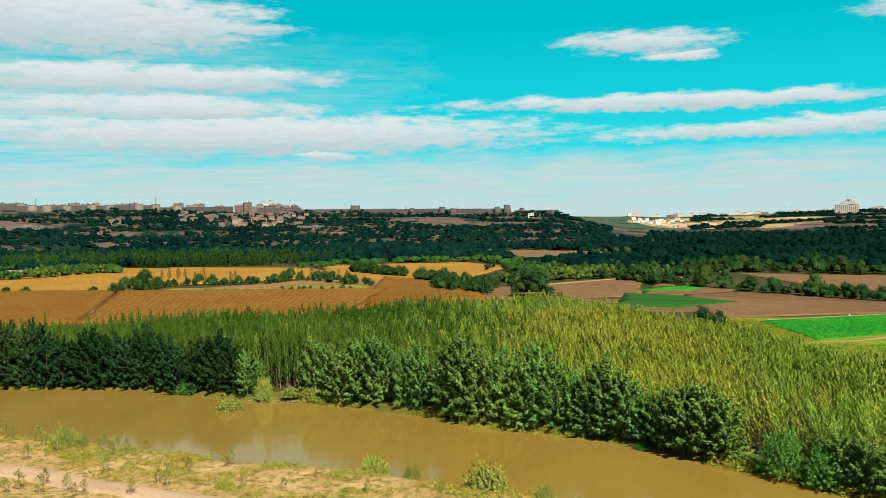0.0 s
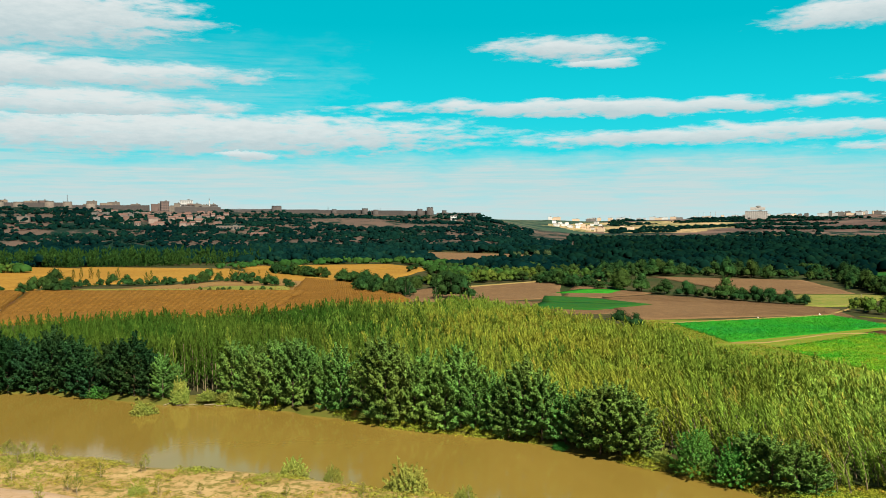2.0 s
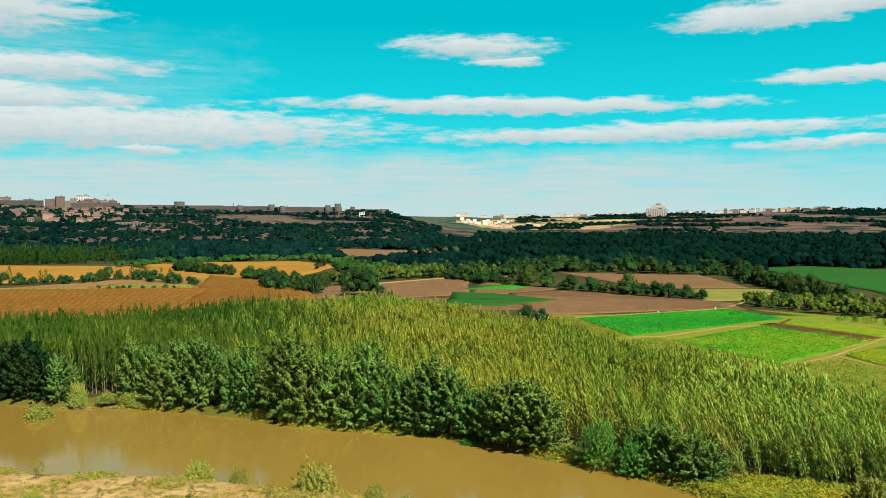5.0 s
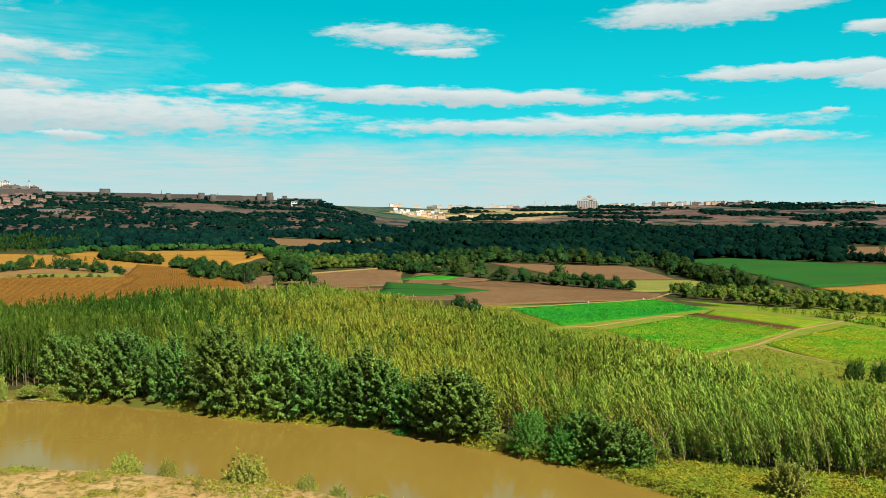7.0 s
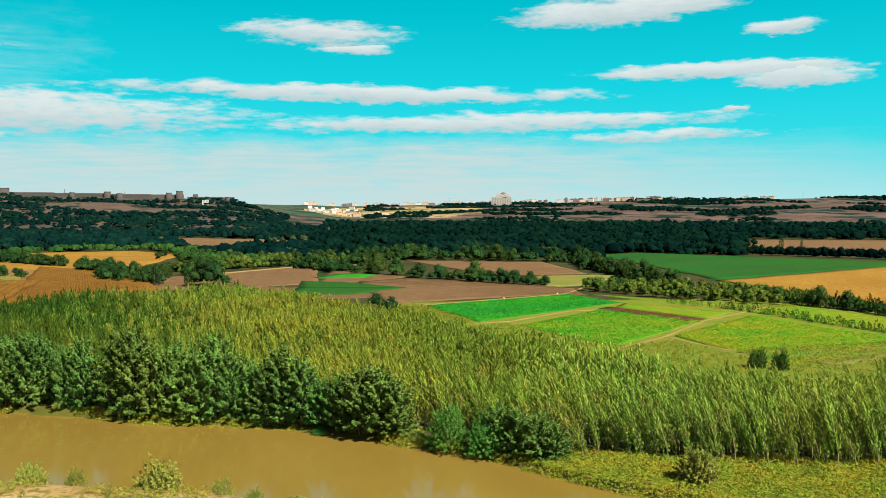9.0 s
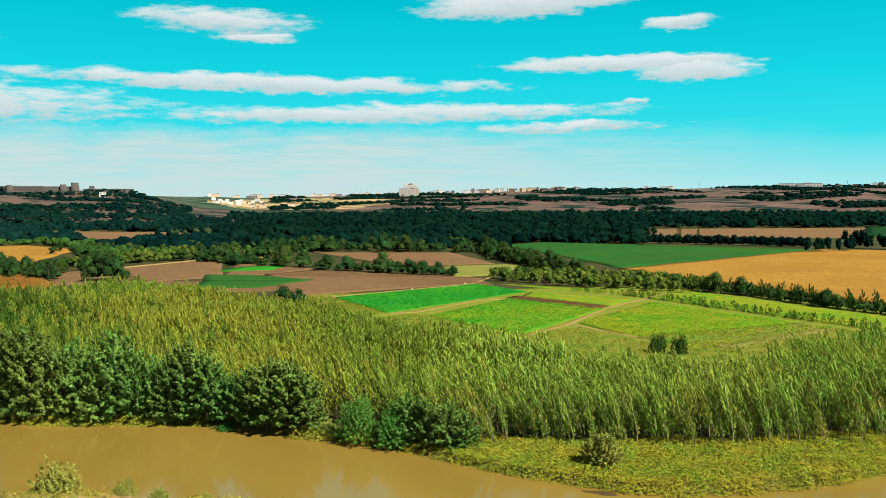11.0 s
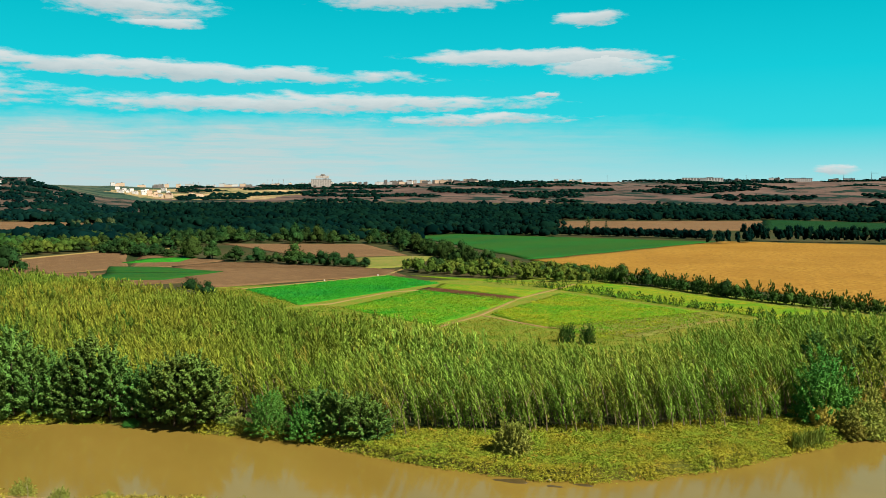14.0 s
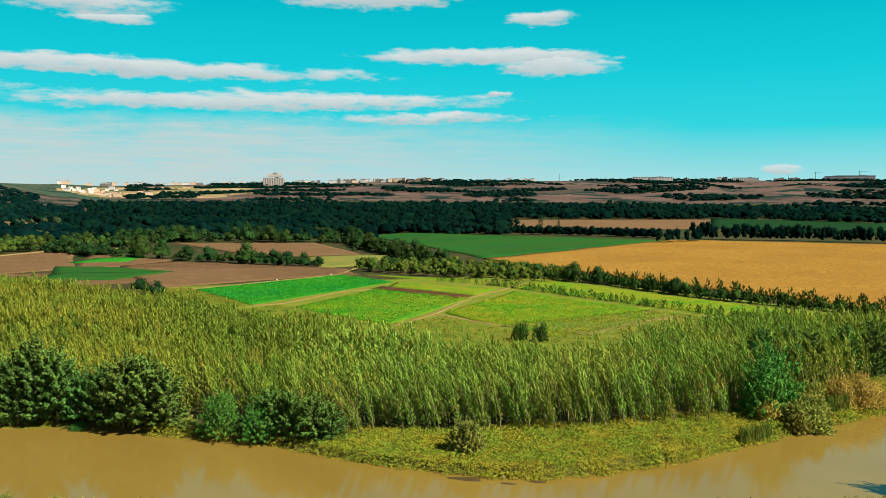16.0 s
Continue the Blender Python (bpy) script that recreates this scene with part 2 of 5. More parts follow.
M_METAL = plain("mast_metal", (0.204, 0.204, 0.204), (0.15, 0.15, 0.15), 0.5, 1.0, 0.8)
M_PALE = plain("bleached_wood", (0.272, 0.224, 0.15), (0.19, 0.15, 0.0952), 0.9, 2.0)

wm, n, l, p = nodes_of("river_water")
g = n.new("ShaderNodeNewGeometry").outputs["Position"]
drift = noise_of(n, l, g, 0.05, 4, 0.6, (1.0, 0.35, 1.0))
l.new(mixer(n, l, ramp_of(n, l, drift, 0.35, 0.65), (0.142, 0.096, 0.018), (0.166, 0.114, 0.023)), p.inputs["Base Color"])
p.inputs["Roughness"].default_value, p.inputs["IOR"].default_value, p.inputs["Specular IOR Level"].default_value = 0.10, 1.33, 0.42
ripple = noise_of(n, l, g, 0.9, 4, 0.6, (1.0, 0.5, 1.0))
bumped(n, l, p, ripple, 0.10, 0.10)
M_WATER = wm


# ---- mesh helpers ----
def mesh_of(name, verts, faces, mat, smooth=False, uv=None):
    """verts (n, 3); faces (m, 3 or 4)."""
    verts, faces = np.asarray(verts, np.float32), np.asarray(faces, np.int32)
    me = bpy.data.meshes.new(name)
    k = faces.shape[1]
    me.vertices.add(len(verts))
    me.vertices.foreach_set("co", verts.ravel())
    me.loops.add(faces.size)
    me.loops.foreach_set("vertex_index", faces.ravel())
    me.polygons.add(len(faces))
    me.polygons.foreach_set("loop_start", np.arange(0, faces.size, k, dtype=np.int32))
    if smooth:
        me.polygons.foreach_set("use_smooth", np.ones(len(faces), bool))
    if uv is not None:
        me.uv_layers.new(name="UVMap").data.foreach_set("uv", np.asarray(uv, np.float32)[faces.ravel()].ravel())
    for mm in (mat if isinstance(mat, (list, tuple)) else [mat]):
        me.materials.append(mm)
    me.update(calc_edges=True)
    return me


def link(name, me, parent=None, label="", category="", group="", kind=""):
    ob = new(name, me)
    if parent is not None:
        ob.parent = parent
    return tagged(ob, label, category, group, kind)


def part(name, bm, material, parent, label=""):
    me = bpy.data.meshes.new(name)
    bm.to_mesh(me)
    bm.free()
    me.materials.append(material)
    return link(name, me, parent, label)


def box(bm, cx, cy, z0, sx, sy, sz, rot=0.0, taper=1.0):
    """A box that stands on z0, its top scaled by taper."""
    c, s = math.cos(rot), math.sin(rot)
    vs = []
    for z, k in ((z0, 1.0), (z0 + sz, taper)):
        for ux, uy in ((-1, -1), (1, -1), (1, 1), (-1, 1)):
            x, y = ux * sx / 2 * k, uy * sy / 2 * k
            vs.append(bm.verts.new((cx + x * c - y * s, cy + x * s + y * c, z)))
    for f in ((3, 2, 1, 0), (4, 5, 6, 7), (0, 1, 5, 4), (1, 2, 6, 5), (2, 3, 7, 6), (3, 0, 4, 7)):
        bm.faces.new([vs[i] for i in f])
    return bm


def tube(pts, radii, sides=6):
    """Tapered tube along points; verts and quads as arrays."""
    pts = np.asarray(pts, float)
    ang = np.arange(sides) * 2 * np.pi / sides
    vs = []
    for q, r in zip(pts, radii):
        vs.append(np.stack([q[0] + r * np.cos(ang), q[1] + r * np.sin(ang), np.full(sides, q[2])], 1))
    vs = np.concatenate(vs)
    fs = []
    for i in range(len(pts) - 1):
        for j in range(sides):
            k = (j + 1) % sides
            fs.append((i * sides + j, i * sides + k, (i + 1) * sides + k, (i + 1) * sides + j))
    return vs, np.array(fs)


def joined(pieces):
    vs, fs, o = [], [], 0
    for v, f in pieces:
        vs.append(v)
        fs.append(f + o)
        o += len(v)
    return np.concatenate(vs), np.concatenate(fs)


def unit(v):
    return v / np.maximum(np.linalg.norm(v, axis=-1, keepdims=True), 1e-9)


def cards(r, centres, out, length, width, droop=0.0, wild=0.8, thin=False):
    """A leafy spray at every centre: a folded lozenge that faces roughly outwards."""
    k = len(centres)
    nrm = unit(out + wild * r.normal(size=(k, 3)) + np.array([0, 0, 0.25]))
    u = unit(np.cross(nrm, r.normal(size=(k, 3))))
    u[:, 2] -= droop
    u = unit(u)
    v = np.cross(nrm, u)
    ln = (length * r.uniform(0.6, 1.3, k))[:, None]
    wd = (width * r.uniform(0.6, 1.3, k))[:, None]
    a, b = centres - u * ln / 2, centres + u * ln / 2
    c, d = centres + v * wd / 2 + nrm * wd * 0.15, centres - v * wd / 2 + nrm * wd * 0.15
    if thin:
        return np.stack([a, c, b * 0.75 + d * 0.25], 1).reshape(-1, 3), np.arange(3 * k).reshape(-1, 3)
    vs = np.stack([a, c, b, d], 1).reshape(-1, 3)
    return vs, np.arange(4 * k).reshape(-1, 4)


# ---- the lie of the land ----
FAR_X = np.array([-900, -300, -107, -75, -57, -44, -30, -18, -6, 6, 16, 29, 40, 53, 58, 64, 72, 78, 88, 99, 121, 138, 153, 220, 400, 900.0])
FAR_Y = np.array([330, 240, 209, 206, 197, 190, 188, 181, 173, 163, 158, 150, 137, 123, 112, 101, 90, 85, 81, 79, 78, 77, 76, 66, 20, -200.0])
NEAR_X = np.array([-900, -300, -130, -83, -63, -47, -34, -22, -8, 3, 11, 18, 27, 60, 107, 220, 900.0])
NEAR_Y = np.array([260, 205, 172, 160, 152, 145, 140, 136, 131, 124, 119.5, 114, 108, 82, 53, 5, -330.0])


def wob(x, y, s, ph=0.0):
    return (np.sin(x / s + 1.7 * np.sin(y / s * 0.7 + ph) + ph) + np.sin(y / s * 1.3 + 1.3 * np.sin(x / s * 0.8) + 2 * ph)) / 2


def land(x, y):
    x, y = np.asarray(x, float), np.asarray(y, float)
    rr, az = np.hypot(x, y), np.degrees(np.arctan2(x, y))
    z = 1.0 + 0.12 * wob(x, y, 60)
    # castle hill with its terraces
    top = np.interp(az, [-40, -25, -17, -12, -4, 4, 7.5, 8.7, 10.2, 11.6, 14.5], [74, 72, 68, 62, 57, 55, 49, 41, 25, 12, 0])
    u = np.clip((rr - 1150 - 60 * wob(az * 20, rr, 40)) / 820, 0, 1)
    ter = u - 0.85 * np.sin(2 * np.pi * 5 * u) / (2 * np.pi * 5)
    z = z + np.where(az < 14.5, top * ter, 0) * (np.abs(az) < 90)
    # far hills
    far = np.interp(az, [9, 14, 18, 22, 28, 31, 35, 42, 50, 63, 80], [33, 34, 40, 46, 55, 64, 71, 72, 80, 80, 80])
    w = np.clip((rr - 2350) / 2100, 0, 1)
    ridge = 0.5 + 0.5 * wob(x, y, 210, 1.0)
    shape = w ** 0.75 * (0.72 + 0.28 * w) + (0.17 * ridge + 0.13 * wob(x, y, 95, 2.3)) * np.sin(np.pi * w)
    z = z + np.where(az > 8, far * shape * np.clip((az - 8) / 4, 0, 1), np.where(az < -40, 50 * w, 0))
    # river bed and banks
    df, dn = (np.interp(x, FAR_X, FAR_Y) - y) * 0.82, (y - np.interp(x, NEAR_X, NEAR_Y)) * 0.85
    ragged = 0.5 * wob(x, y, 3.1) + 0.3 * wob(x, y, 1.3, 2.0)
    inside = np.minimum(df + ragged, dn + ragged)
    bank = np.clip(-inside / np.where(df < dn, 1.6, 5.0), 0, 1)
    rise = np.where((dn < df) & (rr < 400), 2.0 + 0.25 * wob(x, y, 4.0, 0.7), z)
    z = np.where(inside > 0, -np.clip(inside * 0.5, 0, 1.5), np.where(bank < 1, rise * bank ** 0.7, rise))
    return z


az_in = np.radians(np.arange(-42, 78.01, 0.4))
az_out = np.radians(np.arange(80, 317.9, 4.0))
AZ = np.concatenate([az_in, az_out])
RR = np.concatenate([[6, 20, 40, 55], np.arange(64, 250, 1.6), 250 * 1.02 ** np.arange(0, 151)])
RR = RR[RR < 4860]
gx, gy = np.outer(RR, np.sin(AZ)), np.outer(RR, np.cos(AZ))
gz = land(gx, gy)
na, nr = len(AZ), len(RR)
idx = np.arange(na * nr).reshape(nr, na)
nxt = np.roll(idx, -1, axis=1)
quads = np.stack([idx[:-1], idx[1:], nxt[1:], nxt[:-1]], -1).reshape(-1, 4)
GV = np.stack([gx, gy, gz], -1).reshape(-1, 3)
# the hollow in the middle, under the camera
GV = np.concatenate([GV, [[0, 0, 2.0]]])
me = mesh_of("ground", GV, quads, [M_SAND, M_PLAIN, M_HILL, M_CASTLESHADE, M_TAN, M_SHORE, M_FARGREEN], True)
cx, cy = GV[quads[:, 0], 0], GV[quads[:, 0], 1]
cr, ca = np.hypot(cx, cy), np.degrees(np.arctan2(cx, cy))
mi = np.where(cy > np.interp(cx, FAR_X, FAR_Y) + 1.5, 1, 0)
mi = np.where(cr > 2300, 2, mi)
mi = np.where((cr > 1150) & (cr < 2600) & (ca < 14) & (ca > -60), 3, mi)
mi = np.where((cx > 48) & (cx < 190) & (cy > np.interp(cx, FAR_X, FAR_Y) - 3) & (cy < np.interp(cx, [48, 60, 71, 90, 101, 119, 150, 190], [127, 116, 111, 99.5, 94, 87, 90, 90])), 5, mi)
mi = np.where((cx < 55) & (cx > -300) & (np.abs(cy - np.interp(cx, FAR_X, FAR_Y)) < 4.5), 5, mi)
mi = np.where((cr > 2300) & (ca > 7) & (ca < 17 + 3 * wob(cx, cy, 200)), 6, mi)
mi = np.where((cr > 2450) & (cr < 3900) & (ca > 12.6 + 1.4 * wob(cx, cy, 120)) & (ca < 23.5 + 2 * wob(cx, cy, 160)) & (wob(cx, cy, 130) > -0.55), 4, mi)
me.polygons.foreach_set("material_index", mi.astype(np.int32))
hub = bmesh.new()
hub.from_mesh(me)
hub.verts.ensure_lookup_table()
c = hub.verts[na * nr]
for j in range(na):
    hub.faces.new((c, hub.verts[j], hub.verts[(j + 1) % na])).smooth = True
hub.to_mesh(me)
hub.free()
link("ground", me, label="sandy river bank, valley soil and dry brown hills", category="ground", kind="structure")

# water sheet between the banks
wx = np.concatenate([np.arange(-900, -130, 20), np.arange(-130, 240, 3.0), np.arange(240, 901, 20)])
wa, wb = np.interp(wx, NEAR_X, NEAR_Y) - 3.5, np.interp(wx, FAR_X, FAR_Y) + 3.5
ws = np.linspace(0, 1, 16)
wv = np.stack([np.repeat(wx, 16), (wa[:, None] + (wb - wa)[:, None] * ws).ravel(), np.zeros(len(wx) * 16)], 1)
wi = np.arange(len(wx) * 16).reshape(-1, 16)
link("water", mesh_of("water", wv, np.stack([wi[:-1, :-1], wi[1:, :-1], wi[1:, 1:], wi[:-1, 1:]], -1).reshape(-1, 4), M_WATER, True),
     label="muddy ochre-brown river water, nearly still", category="river", kind="structure")

# ---- sky backdrop: a far shell from just below the horizon upwards ----
sm, n, l, p = nodes_of("sky_and_clouds")
n.remove(p)
xyz = n.new("ShaderNodeSeparateXYZ")
co = n.new("ShaderNodeTexCoord").outputs["Object"]
l.new(co, xyz.inputs[0])
DEG = 57.29578
azd = calc(n, l, "MULTIPLY", calc(n, l, "ARCTAN2", xyz.outputs[0], xyz.outputs[1]), DEG)
eld = calc(n, l, "MULTIPLY", calc(n, l, "ARCSINE", calc(n, l, "DIVIDE", xyz.outputs[2], 4900.0)), DEG)
flat = n.new("ShaderNodeCombineXYZ")
l.new(azd, flat.inputs[0])
l.new(calc(n, l, "MULTIPLY", eld, 3.2), flat.inputs[1])
flat = flat.outputs[0]
w1 = calc(n, l, "SUBTRACT", noise_of(n, l, flat, 0.28, 6, 0.62), 0.5)
w2 = calc(n, l, "SUBTRACT", noise_of(n, l, flat, 0.9, 6, 0.65), 0.5)
# azimuth, height, half width, half thickness (degrees), slope, softness: one row for each bank of cloud
CLOUDS = [
    (-22.5, 12.4, 13.0, 2.3, 0.0, 1.2), (-19.0, 9.0, 13.5, 1.0, 0.01, 1.0), (-18.0, 7.2, 11.5, 0.95, 0.0, 0.9), (-11.0, 5.6, 20.5, 1.5, 0.0, 1.0),
    (-7.4, 4.3, 2.6, 0.38, 0.0, 1.0), (15.7, 7.25, 16.5, 0.58, -0.012, 1.0), (24.0, 5.4, 15.5, 0.65, 0.012, 0.9), (13.2, 11.0, 5.4, 0.85, -0.03, 0.9),
    (15.5, 10.0, 2.6, 0.35, 0.0, 0.9), (32.4, 12.3, 7.6, 1.0, 0.05, 1.2), (42.2, 10.8, 2.3, 0.5, 0.03, 1.1), (38.8, 8.4, 8.8, 0.55, 0.0, 1.2),
    (42.8, 7.9, 4.2, 0.72, -0.04, 1.2), (39.3, 6.0, 0.9, 0.2, 0.0, 1.0), (35.0, 4.5, 7.0, 0.34, 0.02, 0.8), (57.0, 1.2, 1.4, 0.3, 0.0, 0.8)]
dens = None
el2 = calc(n, l, "MULTIPLY_ADD", w2, 0.55, calc(n, l, "MULTIPLY_ADD", w1, 0.9, eld))
az2 = calc(n, l, "MULTIPLY_ADD", w1, 3.0, azd)
for ca_, ce_, wa_, we_, sl_, so_ in CLOUDS:
    dx = calc(n, l, "MULTIPLY_ADD", az2, 1 / wa_, -ca_ / wa_)
    dy = calc(n, l, "MULTIPLY_ADD", dx, -sl_ * wa_ / we_, calc(n, l, "MULTIPLY_ADD", el2, 1 / we_, -ce_ / we_))
    d = calc(n, l, "MULTIPLY_ADD", dx, dx, calc(n, l, "MULTIPLY", dy, dy))
    d = calc(n, l, "MULTIPLY_ADD", d, -so_, so_)
    if dens is None:
        dens, depth = d, dy
    else:
        won = calc(n, l, "GREATER_THAN", d, dens)
        depth = calc(n, l, "MULTIPLY_ADD", won, calc(n, l, "SUBTRACT", dy, depth), depth)
        dens = calc(n, l, "MAXIMUM", dens, d)
dens = calc(n, l, "MAXIMUM", dens, -1.2)
wisp = calc(n, l, "SUBTRACT", noise_of(n, l, flat, 0.5, 8, 0.62, (0.8, 1.15, 1.0)), 0.5)
dens = calc(n, l, "ADD", dens, calc(n, l, "MULTIPLY_ADD", wisp, 2.8, calc(n, l, "MULTIPLY", w2, 1.0)))
cover = n.new("ShaderNodeMapRange")
cover.interpolation_type = "SMOOTHSTEP"
cover.inputs[1].default_value, cover.inputs[2].default_value = -0.2, 0.8
l.new(dens, cover.inputs[0])
cover = cover.outputs[0]
ramp = n.new("ShaderNodeValToRGB")
l.new(calc(n, l, "DIVIDE", eld, 30.0), ramp.inputs[0])
ramp.color_ramp.elements[0].color, ramp.color_ramp.elements[1].color = (0.42, 0.78, 0.80, 1), (0.0, 0.38, 0.50, 1)
for pos, colour in ((0.05, (0.27, 0.74, 0.79)), (0.13, (0.035, 0.70, 0.78)), (0.25, (0.008, 0.63, 0.73)), (0.42, (0.0, 0.50, 0.60))):
    ramp.color_ramp.elements.new(pos).color = (*colour, 1)
# thin veil of streaks low over the horizon, thicker to the left
veil = noise_of(n, l, flat, 0.16, 6, 0.6, (1.0, 2.2, 1.0))
veil = calc(n, l, "MULTIPLY", ramp_of(n, l, veil, 0.12, 0.48), calc(n, l, "MULTIPLY", ramp_of(n, l, calc(n, l, "MULTIPLY_ADD", w1, 2.2, eld), 4.7, 3.3), ramp_of(n, l, azd, 52.0, 24.0)))
streak = noise_of(n, l, flat, 0.35, 7, 0.65, (0.5, 3.0, 1.0))
veil = calc(n, l, "MULTIPLY", veil, calc(n, l, "MULTIPLY_ADD", ramp_of(n, l, streak, 0.38, 0.60), 0.36, 0.64))
# the cloud on that side runs together into a grey sheet
sheet = calc(n, l, "MULTIPLY", ramp_of(n, l, calc(n, l, "MULTIPLY_ADD", w1, 16.0, calc(n, l, "MULTIPLY_ADD", w2, 8.0, azd)), 0.0, -24.0), ramp_of(n, l, calc(n, l, "MULTIPLY_ADD", w1, 3.0, eld), 12.0, 9.0))
sheet = calc(n, l, "MULTIPLY", calc(n, l, "MULTIPLY", sheet, ramp_of(n, l, streak, 0.3, 0.58)), 0.8)
veil = calc(n, l, "MAXIMUM", veil, sheet)
shade = mixer(n, l, ramp_of(n, l, calc(n, l, "MULTIPLY_ADD", w2, -1.6, depth), 0.45, -0.6), (0.76, 0.80, 0.79), (0.53, 0.62, 0.64))
tint = mixer(n, l, veil, ramp.outputs[0], (0.56, 0.69, 0.69))
tint = mixer(n, l, calc(n, l, "MULTIPLY", cover, 0.93), tint, shade)
em = n.new("ShaderNodeEmission")
l.new(tint, em.inputs[0])
em.inputs[1].default_value = 0.445
l.new(em.outputs[0], n["Material Output"].inputs[0])
sa, se = np.radians(np.arange(-36, 67.1, 1.0)), np.radians(np.arange(-4, 30.1, 1.0))
sv = np.stack([4900 * np.outer(np.cos(se), np.sin(sa)), 4900 * np.outer(np.cos(se), np.cos(sa)), 4900 * np.outer(np.sin(se), np.ones(len(sa)))], -1).reshape(-1, 3)
si = np.arange(len(sa) * len(se)).reshape(len(se), -1)
shell = link("backdrop", mesh_of("backdrop", sv, np.stack([si[:-1, :-1], si[1:, :-1], si[1:, 1:], si[:-1, 1:]], -1).reshape(-1, 4), sm, True),
             label="turquoise sky with white streaky clouds", category="sky", kind="structure")
shell.location = (0, 0, 39)

# ---- fields: patches between four corners, raised by the height of their crop ----
FIELDS = []


def field(label, corners, mat, height=0.25, step=6.0, rough=0.05, category="field", name="field"):
    """corners: near left, near right, far right, far left."""
    c = np.array(corners, float)
    lu = max(np.hypot(*(c[1] - c[0])), np.hypot(*(c[2] - c[3])))
    lv = max(np.hypot(*(c[3] - c[0])), np.hypot(*(c[2] - c[1])))
    nu, nv = max(4, int(lu / step)), max(4, int(lv / step))
    u, v = np.meshgrid(np.linspace(0, 1, nu + 1), np.linspace(0, 1, nv + 1))
    xy = (c[0] * ((1 - u) * (1 - v))[..., None] + c[1] * (u * (1 - v))[..., None] + c[2] * (u * v)[..., None] + c[3] * ((1 - u) * v)[..., None])
    edge = (u == 0) | (u == 1) | (v == 0) | (v == 1)
    wig = 0.006 * min(lu, lv)
    xy[..., 0] += np.where(edge, wig * wob(xy[..., 0], xy[..., 1], 9.0), 0)
    xy[..., 1] += np.where(edge, wig * wob(xy[..., 1], xy[..., 0], 9.0, 1.0), 0)
    z = land(xy[..., 0], xy[..., 1]) + height + rough * rng.normal(size=u.shape)
    # sides down to the soil
    z = np.where(edge, land(xy[..., 0], xy[..., 1]) + height * 0.9, z)
    top = np.concatenate([xy, z[..., None]], -1).reshape(-1, 3)
    i = np.arange((nu + 1) * (nv + 1)).reshape(nv + 1, nu + 1)
    q = np.stack([i[:-1, :-1], i[:-1, 1:], i[1:, 1:], i[1:, :-1]], -1).reshape(-1, 4)
    ring = np.concatenate([i[0, :-1], i[:-1, -1], i[-1, :0:-1], i[:0:-1, 0]])
    low = top[ring].copy()
    low[:, 2] -= height + 0.6
    li = len(top) + np.arange(len(ring))
    side = np.stack([ring, li, np.roll(li, -1), np.roll(ring, -1)], -1)
    uv = np.concatenate([np.stack([u, v], -1).reshape(-1, 2), np.stack([u, v], -1).reshape(-1, 2)[ring]])
    FIELDS.append(c)
    return link(name, mesh_of(name, np.concatenate([top, low]), np.concatenate([q, side]), mat, False, uv),
                label=label, category=category, kind="structure")


M_SOIL = crop("moist_soil", (0.075, 0.034, 0.016), (0.09, 0.045, 0.02), (0.05, 0.024, 0.01), 10, 0.2)
# left of the valley
field("field of ripe brown corn in rows", [(-188, 290), (-143, 338), (-184.5, 490), (-262, 496)], M_CORN, 1.7, 4, 0.25)
field("wide field of ripe brown corn in rows", [(-140, 332), (-40, 362), (-32, 472), (-181, 488)], M_CORN, 1.7, 4, 0.25)
field("ripe brown corn beside the trees", [(-40, 372), (21, 412), (8, 505), (-32, 472)], M_CORN, 1.6, 4, 0.25)
field("mown golden wheat stubble", [(-275, 510), (-184, 500), (-212, 640), (-345, 668)], M_GOLD, 0.35)
field("mown golden wheat stubble", [(-345, 668), (-212, 640), (-150, 702), (-290, 775)], M_GOLD, 0.4)
field("mown golden wheat stubble", [(-206, 520), (-70, 606), (-110, 720), (-240, 766)], M_GOLD, 0.45)
field("golden wheat stubble by the hedge", [(-84, 600), (4, 522), (52, 690), (-95, 700)], M_GOLD, 0.4)
field("golden wheat stubble by the wood", [(-95, 700), (52, 690), (20, 775), (-110, 765)], M_GOLD, 0.45)
field("pale dry stubble between hedge and corn", [(-150, 506), (-34, 478), (-38, 585), (-66, 598)], M_PALEBROWN, 0.3)
field("grassy green mound among bushes", [(-98, 498), (-42, 486), (-44, 520), (-90, 524)], M_GRASS, 0.6)
field("weedy green strip along the corn", [(-162, 496), (-100, 490), (-98, 500), (-160, 508)], M_GRASS, 0.8)
field("ripe brown corn by the hedge", [(-40, 470), (10, 500), (4, 530), (-40, 590)], M_CORN, 0.7, 4, 0.15)
field("rough dry grass by the trees", [(-46, 500), (-30, 470), (-30, 600), (-66, 600)], M_PALEBROWN, 0.2)
# the middle
field("bare brown soil at the foot of the trees", [(8, 412), (66, 404), (54, 505), (12, 478)], M_BROWN, 0.1, 6, 0.02)
field("bare brown soil round the green patch", [(66, 352), (190, 324), (196, 345), (62, 415)], M_BROWN, 0.06, 5, 0.02)
field("bare reddish-brown ploughed soil", [(60, 410), (96, 420), (122, 540), (48, 500)], M_BROWN, 0.25)
field("bare reddish-brown ploughed soil", [(99, 322), (186, 331), (200, 350), (116, 420)], M_BROWN, 0.3)
field("bare reddish-brown ploughed soil", [(96, 420), (116, 420), (150, 440), (122, 500)], M_BROWN, 0.3)
field("bare reddish-brown ploughed soil", [(116, 420), (198, 348), (192, 372), (146, 432)], M_BROWN, 0.34)
